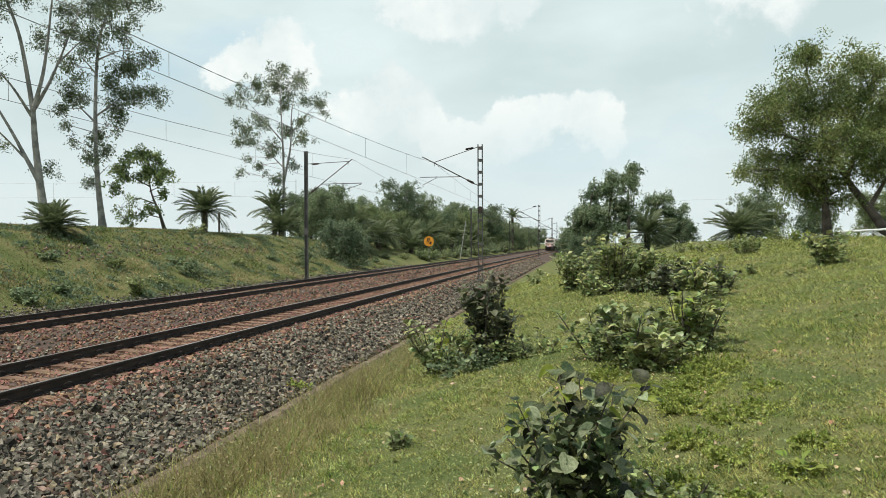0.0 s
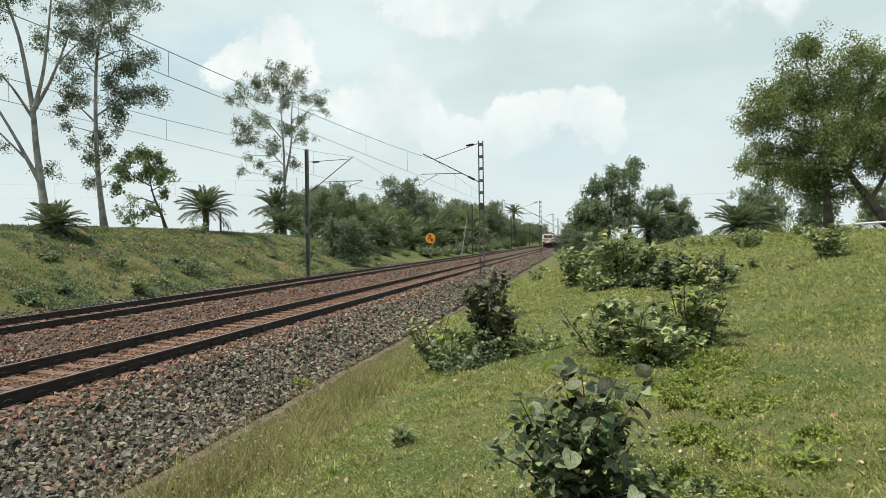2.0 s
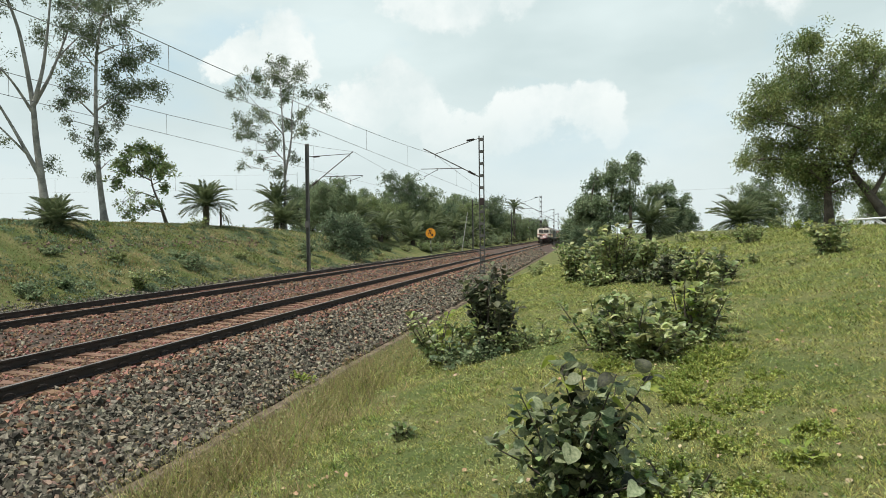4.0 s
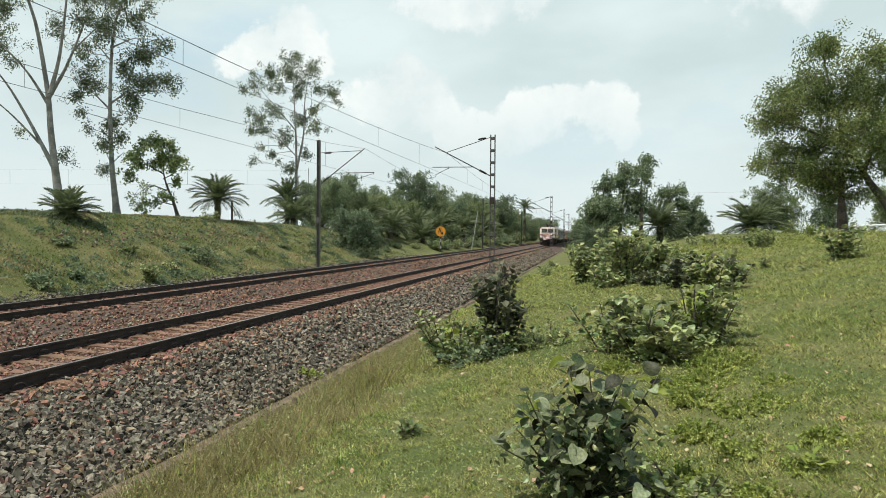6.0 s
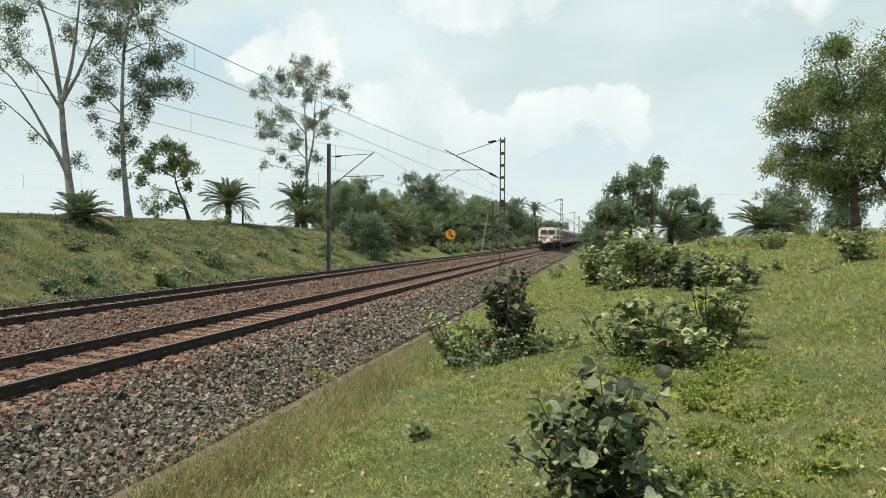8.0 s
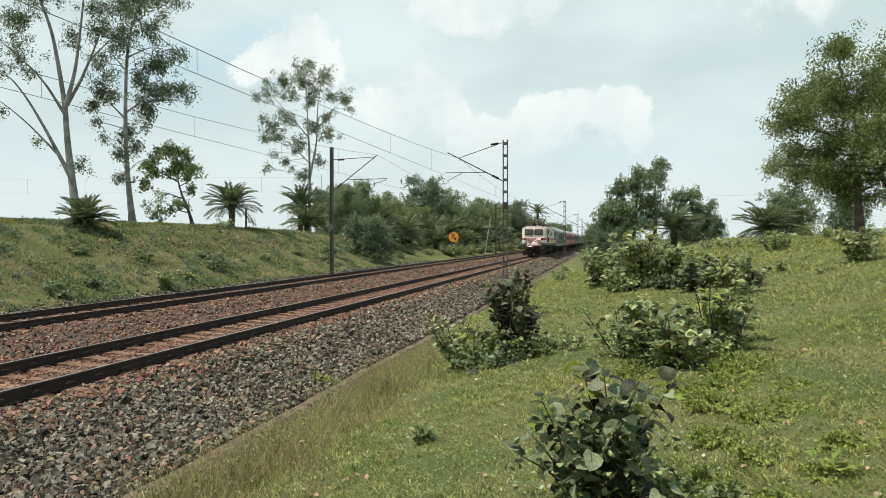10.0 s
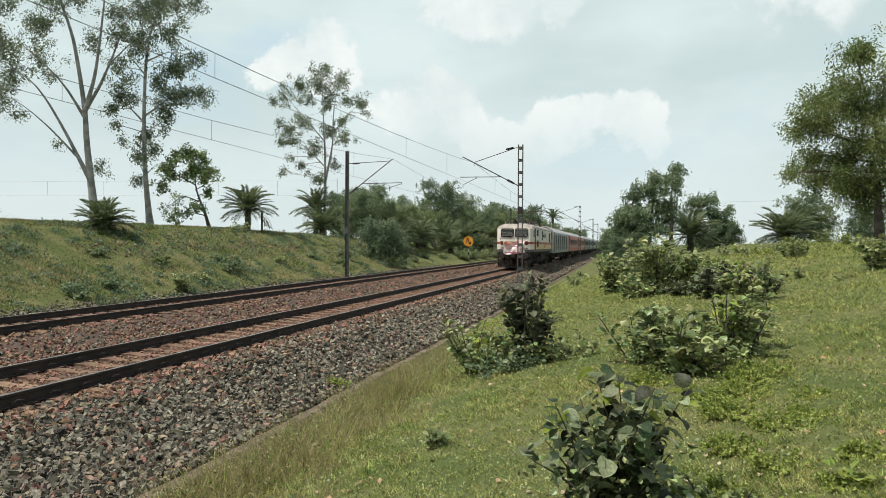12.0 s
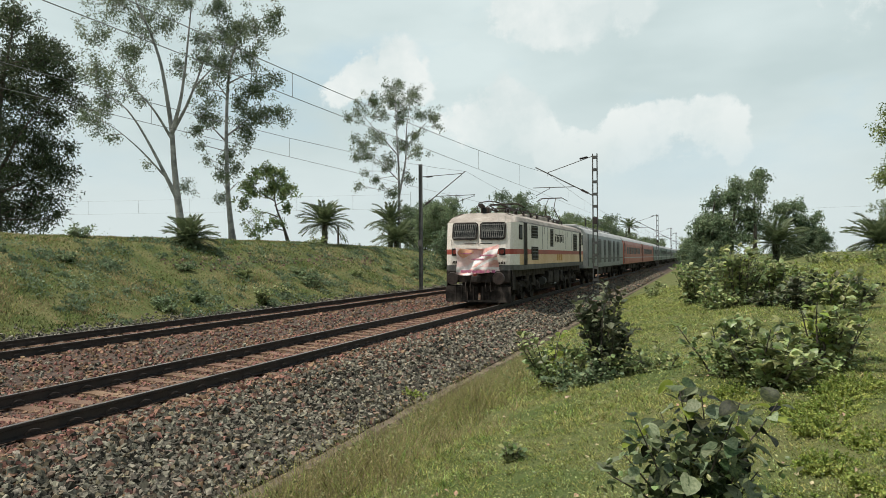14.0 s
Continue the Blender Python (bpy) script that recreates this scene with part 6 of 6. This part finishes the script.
    # weeds on the bank, and in the tall grass along the kerb
    k, m = 330, 60
    cx, cy = rng.uniform(-27, -18.2, k), 18 * 4.2 ** rng.uniform(0, 1, k)
    s = rng.uniform(0.12, 0.55, k) ** 1.3
    px = np.repeat(cx, m) + rng.normal(size=k * m) * np.repeat(s, m) * 0.8
    py = np.repeat(cy, m) + rng.normal(size=k * m) * np.repeat(s, m) * 0.8
    pz = ground_z(px, py) + rng.uniform(0.02, 1, k * m) * np.repeat(s, m) * 0.75
    v, f = leaf_quads(rng, np.stack([px, py, pz], -1), 0.13, 0.07, droop=-0.2)
    tagged(bulk("bank_weeds", v, f, LEAF_WOOD_B), "small weeds among the bank grass", "weeds", kind="stuff")
    k, m = 330, 70
    cx = KERB_X + 0.34 + np.abs(rng.normal(size=k)) * 0.7
    cy = 4.0 * 4.6 ** rng.uniform(0, 1, k)
    s = rng.uniform(0.05, 0.17, k)
    px = np.repeat(cx, m) + rng.normal(size=k * m) * np.repeat(s, m)
    py = np.repeat(cy, m) + rng.normal(size=k * m) * np.repeat(s, m)
    ok = px > KERB_X + 0.30
    hz = rng.uniform(0.0, 1, k * m) ** 1.3 * np.repeat(rng.uniform(0.12, 0.45, k), m) * np.clip((px - KERB_X) * 1.1 - 0.2, 0.15, 1)
    pz = np.maximum(ground_z(px, py), KERB_Z) + hz
    q = np.stack([px, py, pz], -1)[ok]
    brown = rng.uniform(size=len(q)) < 0.4
    v, f = leaf_quads(rng, q[~brown], 0.034, 0.017, droop=-0.2)
    tagged(bulk("verge_weeds", v, f, LEAF_BUSH), "small-leaved weeds tangled in the grass along the kerb", "weeds", kind="stuff")
    v, f = leaf_quads(rng, q[brown], 0.036, 0.016, droop=0.1)
    tagged(bulk("withered_weeds", v, f, DRY), "withered leaves and seed heads along the kerb", "weeds", kind="stuff")
    n = 85000
    r = 3.3 * 7.0 ** rng.uniform(0, 1, n)
    az = np.radians(rng.uniform(-50, 28, n))
    x, y = np.sin(az) * r, np.cos(az) * r
    ok = (x > -3.9) & (y > 2) & (np.sin(x * 2.1 + np.sin(y * 1.7)) * np.cos(y * 1.6 - x) + rng.normal(size=n) * 0.9 > 0.0)
    x, y, r = x[ok], y[ok], r[ok]
    v, f = leaf_quads(rng, np.stack([x, y, ground_z(x, y) + rng.uniform(0.01, 0.06, len(x))], -1), 0.013 + 0.0013 * r[:, None], 0.008 + 0.0008 * r[:, None], droop=-0.1)
    tagged(bulk("lawn_clover", v, f, LEAF_BUSH), "small green clover leaves in the lawn", "clover", kind="stuff")


make_grass()


def make_litter():
    rng = np.random.default_rng(17)
    n = 900
    x, y = rng.uniform(-3.8, 7, n), 3.5 * 6.0 ** rng.uniform(0, 1, n)
    pos = np.stack([x, y, ground_z(x, y) + 0.02], -1)
    v, f = broad_leaves(rng, pos, rng.normal(size=(n, 3)) * (1, 1, 0.15), 0.045, droop=0.0)
    litter = mat("dry_leaf", (0.28, 0.16, 0.09), (0.45, 0.36, 0.24), scale=1.0, rough=0.8, bump=0, rand="island", spread=0.4)
    tagged(bulk("leaf_litter", v, f, litter), "scattered dry fallen leaves on the lawn", "leaves", kind="stuff")


make_litter()


# ---- ballast stones ----
SHARD_V = np.array([(-1, -1, -1), (1, -1, -1), (1, 1, -1), (-1, 1, -1), (-1, -1, 1), (1, -1, 1), (1, 1, 1), (-1, 1, 1)], float)
SHARD_F = np.array([(0, 3, 2, 1), (4, 5, 6, 7), (0, 1, 5, 4), (1, 2, 6, 5), (2, 3, 7, 6), (3, 0, 4, 7)])


def rubble(rng, pos, size):
    n = len(pos)
    q = rng.normal(size=(n, 4))
    q /= np.linalg.norm(q, axis=1, keepdims=True)
    w, a, b, c = q.T
    R = np.stack([1 - 2 * (b * b + c * c), 2 * (a * b - w * c), 2 * (a * c + w * b), 2 * (a * b + w * c), 1 - 2 * (a * a + c * c), 2 * (b * c - w * a),
                  2 * (a * c - w * b), 2 * (b * c + w * a), 1 - 2 * (a * a + b * b)], -1).reshape(-1, 3, 3)
    t = SHARD_V[None] * rng.uniform(0.62, 1.0, (n, 8, 1)) + rng.normal(size=(n, 8, 3)) * 0.12
    t = t * rng.uniform(0.45, 1.0, (n, 1, 3)) * (size / 2)[:, None, None]
    v = np.einsum("nij,nkj->nki", R, t) + pos[:, None]
    f = (np.arange(n) * 8)[:, None, None] + SHARD_F[None]
    return v.reshape(-1, 3), f.reshape(-1, 4)


def strew(rng, n, x0, x1, y0, y1, s0, s1, power=1.0):
    x = rng.uniform(x0, x1, n)
    y = y0 * (y1 / y0) ** (rng.uniform(0, 1, n) ** power)
    s = rng.uniform(s0, s1, n) * (0.9 + 0.012 * y)
    return np.stack([x, y, bed_z(x) + s * rng.uniform(-0.25, 0.42, n)], -1), s


def make_stones():
    rng = np.random.default_rng(4)
    p1, s1 = strew(rng, 46000, -7.45, KERB_X - 0.02, 5.0, 110, 0.060, 0.115)
    pb, sb = strew(rng, 5000, -7.45, KERB_X - 0.02, 1.0, 16.0, 0.060, 0.115)
    pb[:, 1] = 5.2 - pb[:, 1]
    p1, s1 = np.concatenate([p1, pb]), np.concatenate([s1, sb])
    rust = rng.uniform(size=len(p1)) < np.where(p1[:, 0] < -7.0, 0.6, np.where(p1[:, 0] < -6.5, 0.25, 0.06))
    p2, s2 = strew(rng, 13000, -9.40, -7.75, 5.5, 80, 0.045, 0.08)
    p2[:, 2] -= 0.018
    p3, s3 = strew(rng, 10500, -13.85, -9.55, 7.0, 90, 0.06, 0.10)
    p4, s4 = strew(rng, 6000, -17.9, -15.8, 14, 70, 0.05, 0.09)
    p5, s5 = strew(rng, 3500, -15.6, -14.1, 11, 70, 0.05, 0.08)
    red3 = rng.uniform(size=len(p3)) < 0.68
    grey = np.concatenate([p1[~rust], p3[~red3], p4]), np.concatenate([s1[~rust], s3[~red3], s4])
    red = np.concatenate([p1[rust], p2, p3[red3], p5]), np.concatenate([s1[rust], s2, s3[red3], s5])
    tan = rng.uniform(size=len(grey[0])) < 0.18
    v, f = rubble(rng, grey[0][~tan], grey[1][~tan])
    bulk("loose_stones", v, f, STONE, ballast_bed, kind="stuff", label="angular grey crushed stones")
    v, f = rubble(rng, grey[0][tan], grey[1][tan])
    bulk("tan_stones", v, f, STONE_TAN, ballast_bed, kind="stuff", label="angular tan crushed stones")
    v, f = rubble(rng, *red)
    bulk("rusty_stones", v, f, STONE_RED, ballast_bed, kind="stuff", label="crushed stones reddened by rust dust")
    protos = []
    for k in range(8):
        v, f = rubble(rng, np.zeros((1, 3)), np.array([1.0]))
        protos.append(bulk_mesh("stone", v, f, STONE))
    for i in range(290):
        x, y = rng.uniform(-6.3, KERB_X - 0.08), rng.uniform(5.6, 9.0)
        s = rng.uniform(0.05, 0.10)
        o = new("stone", protos[i % 8])
        o.parent = ballast_bed
        o.matrix_local = pose(x, y, float(bed_z(x)) + 0.35 * s, *rng.uniform(0, 360, 3)) @ Matrix.Scale(s, 4)


make_stones()


def make_bank_stones():
    rng = np.random.default_rng(14)
    n = 320
    y = rng.uniform(27, 50, n)
    x = -23.6 + rng.normal(size=n) * 0.5
    s = rng.uniform(0.06, 0.2, n)
    v, f = rubble(rng, np.stack([x, y, ground_z(x, y) + 0.2 * s], -1), s)
    tagged(bulk("bank_stones", v, f, STONE_TAN), "loose pale stones strewn on the bank", "stones", kind="stuff")
    n = 4200
    y = 13 * 6.0 ** rng.uniform(0, 1, n)
    x = -17.75 - np.abs(rng.normal(size=n)) * 0.42
    s = rng.uniform(0.06, 0.12, n) * (0.9 + 0.008 * y)
    v, f = rubble(rng, np.stack([x, y, np.maximum(ground_z(x, y), -0.5) + 0.25 * s], -1), s)
    tagged(bulk("spilled_ballast", v, f, STONE), "grey crushed stones spilled at the foot of the bank", "stones", kind="stuff")


make_bank_stones()


# ---- small things ----
def make_sign():
    e = thing("track_sign", "round orange trackside sign on a black and white post", "railway sign", at=pose(-17.9, 85.6, gz(-17.9, 85.6)))
    z = 2.42 - gz(-17.9, 85.6)
    for k in range(6):
        part("post_band", rodded((0, 0, -0.1 + k * 0.4), (0, 0, 0.3 + k * 0.4), 0.05, n=10), DARK if k % 2 else COACH_ROOF, e)
    o = mat("orange_paint", (0.62, 0.25, 0.02), (0.72, 0.32, 0.03), rough=0.6, bump=0.02)
    d = part("disc", rodded((0, -0.07, z), (0, -0.04, z), 0.62, n=32), o, e, "orange round sign face")
    for x, zz, w, h in ((-0.18, 0.12, 0.09, 0.5), (0.02, 0.12, 0.09, 0.5), (0.2, -0.2, 0.22, 0.3), (-0.1, 0.36, 0.4, 0.06)):
        part("sign_bar", boxed((x, -0.08, z + zz), (w, 0.012, h), Matrix.Rotation(0.3, 3, "Y")), DARK, d, "black painted mark")


def make_truss():
    e = thing("white_truss", "white steel lattice truss lying on the grass under the trees", "steel truss", at=pose(13.2, 39.5, gz(13.2, 39.5) - 0.02, 0, -3.0, -3))
    w = mat("white_paint", (0.70, 0.72, 0.72), (0.80, 0.80, 0.79), rough=0.5, bump=0.02)
    L = 5.6
    for y in (0.0, 0.5):
        for z in (0.06, 0.56):
            part("chord", rodded((0, y, z), (L, y, z), 0.05, n=8), w, e)
        for k in range(8):
            a = k * L / 8
            part("brace", rodded((a, y, 0.06 if k % 2 else 0.56), (a + L / 8, y, 0.56 if k % 2 else 0.06), 0.03, n=6), w, e)
    for k in range(5):
        part("crossbar", rodded((k * L / 4, 0, 0.56), (k * L / 4, 0.5, 0.56), 0.03, n=6), w, e)


def make_far_line():
    """A thin power line beyond the rise with one pylon, and one beyond the far bank."""
    e = thing("power_line", "thin distant power line with a lattice pylon", "power line")
    x, y = 40.0, 395.0
    bm = bmesh.new()
    for sx, sy in ((-1, -1), (1, -1), (1, 1), (-1, 1)):
        rod(bm, (x + sx * 2, y + sy * 2, 0), (x, y, 31), 0.07, n=4)
    for z in (22, 25, 28):
        rod(bm, (x - 1.8, y, z), (x + 1.8, y, z), 0.06, n=4)
    part("pylon", bm, GALV, e)
    pts = np.array([(x + 12 * i, y - 9 * i, 25 - 0.5 * math.sin(i * 0.5) - 0.2 * i) for i in range(24)])
    v, f = tubes([(pts, np.full(24, 0.03))], 4)
    bulk("wire", v, f, WIRE, e)
    g = thing("field_line", "faint distant overhead wires with droppers beyond the bank", "power line")
    for k in range(8):
        px, py = -150 + 13 * k, 130 + 2 * k
        part("dropper", rodded((px, py, 12.5), (px, py, 15.6), 0.02, n=5), GALV, g)
    for px, py in ((-150, 130), (-59, 144)):
        part("pole", rodded((px, py, gz(px, py) - 0.2), (px, py, 16), 0.05, n=6), GALV, g)
    for z in (12.5, 15.6):
        v, f = tubes([(np.array([(-150 + 13 * k, 130 + 2 * k, z) for k in range(8)]), np.full(8, 0.011))], 4)
        bulk("wire", v, f, WIRE, g)


make_sign()
make_truss()
make_far_line()
_l = thing("leaning_pole", "thin pale leaning pole beside the far track", "pole", at=pose(-18.4, 112.0, gz(-18.4, 112.0), 0, 9, 0))
part("shaft", rodded((0, 0, -0.3), (0, 0, 6.2), 0.07, 0.05), COACH_ROOF, _l)
_p = thing("fence_post", "thin grey post on the crest of the bank", "post", at=pose(-27.6, 51.8, gz(-27.6, 51.8)))
part("shaft", boxed((0, 0, 0.8), (0.12, 0.12, 1.7), bevel=0.01), KERB, _p)


def motions():
    ts = [0.0, 1.0, 2.0, 3.0, 4.0, 5.0, 6.0, 7.0, 8.0, 9.0, 10.0, 11.0, 12.0, 13.0, 14.0]
    for i, ob in enumerate(TRAIN):
        off = 0 if i == 0 else 19.2 + 24.0 * (i - 1)
        walk(ob, [(t, pose(NEAR, train_y(t) + off, 0)) for t in ts])
    for w, r, (x, y, z) in TURNING:
        rows = []
        for k in range(14 * FPS + 1):
            t = k / FPS
            rows.append((t, pose(x, y, z, math.degrees((223.5 - train_y(t)) / r) % 360)))
        walk(w, rows)


motions()
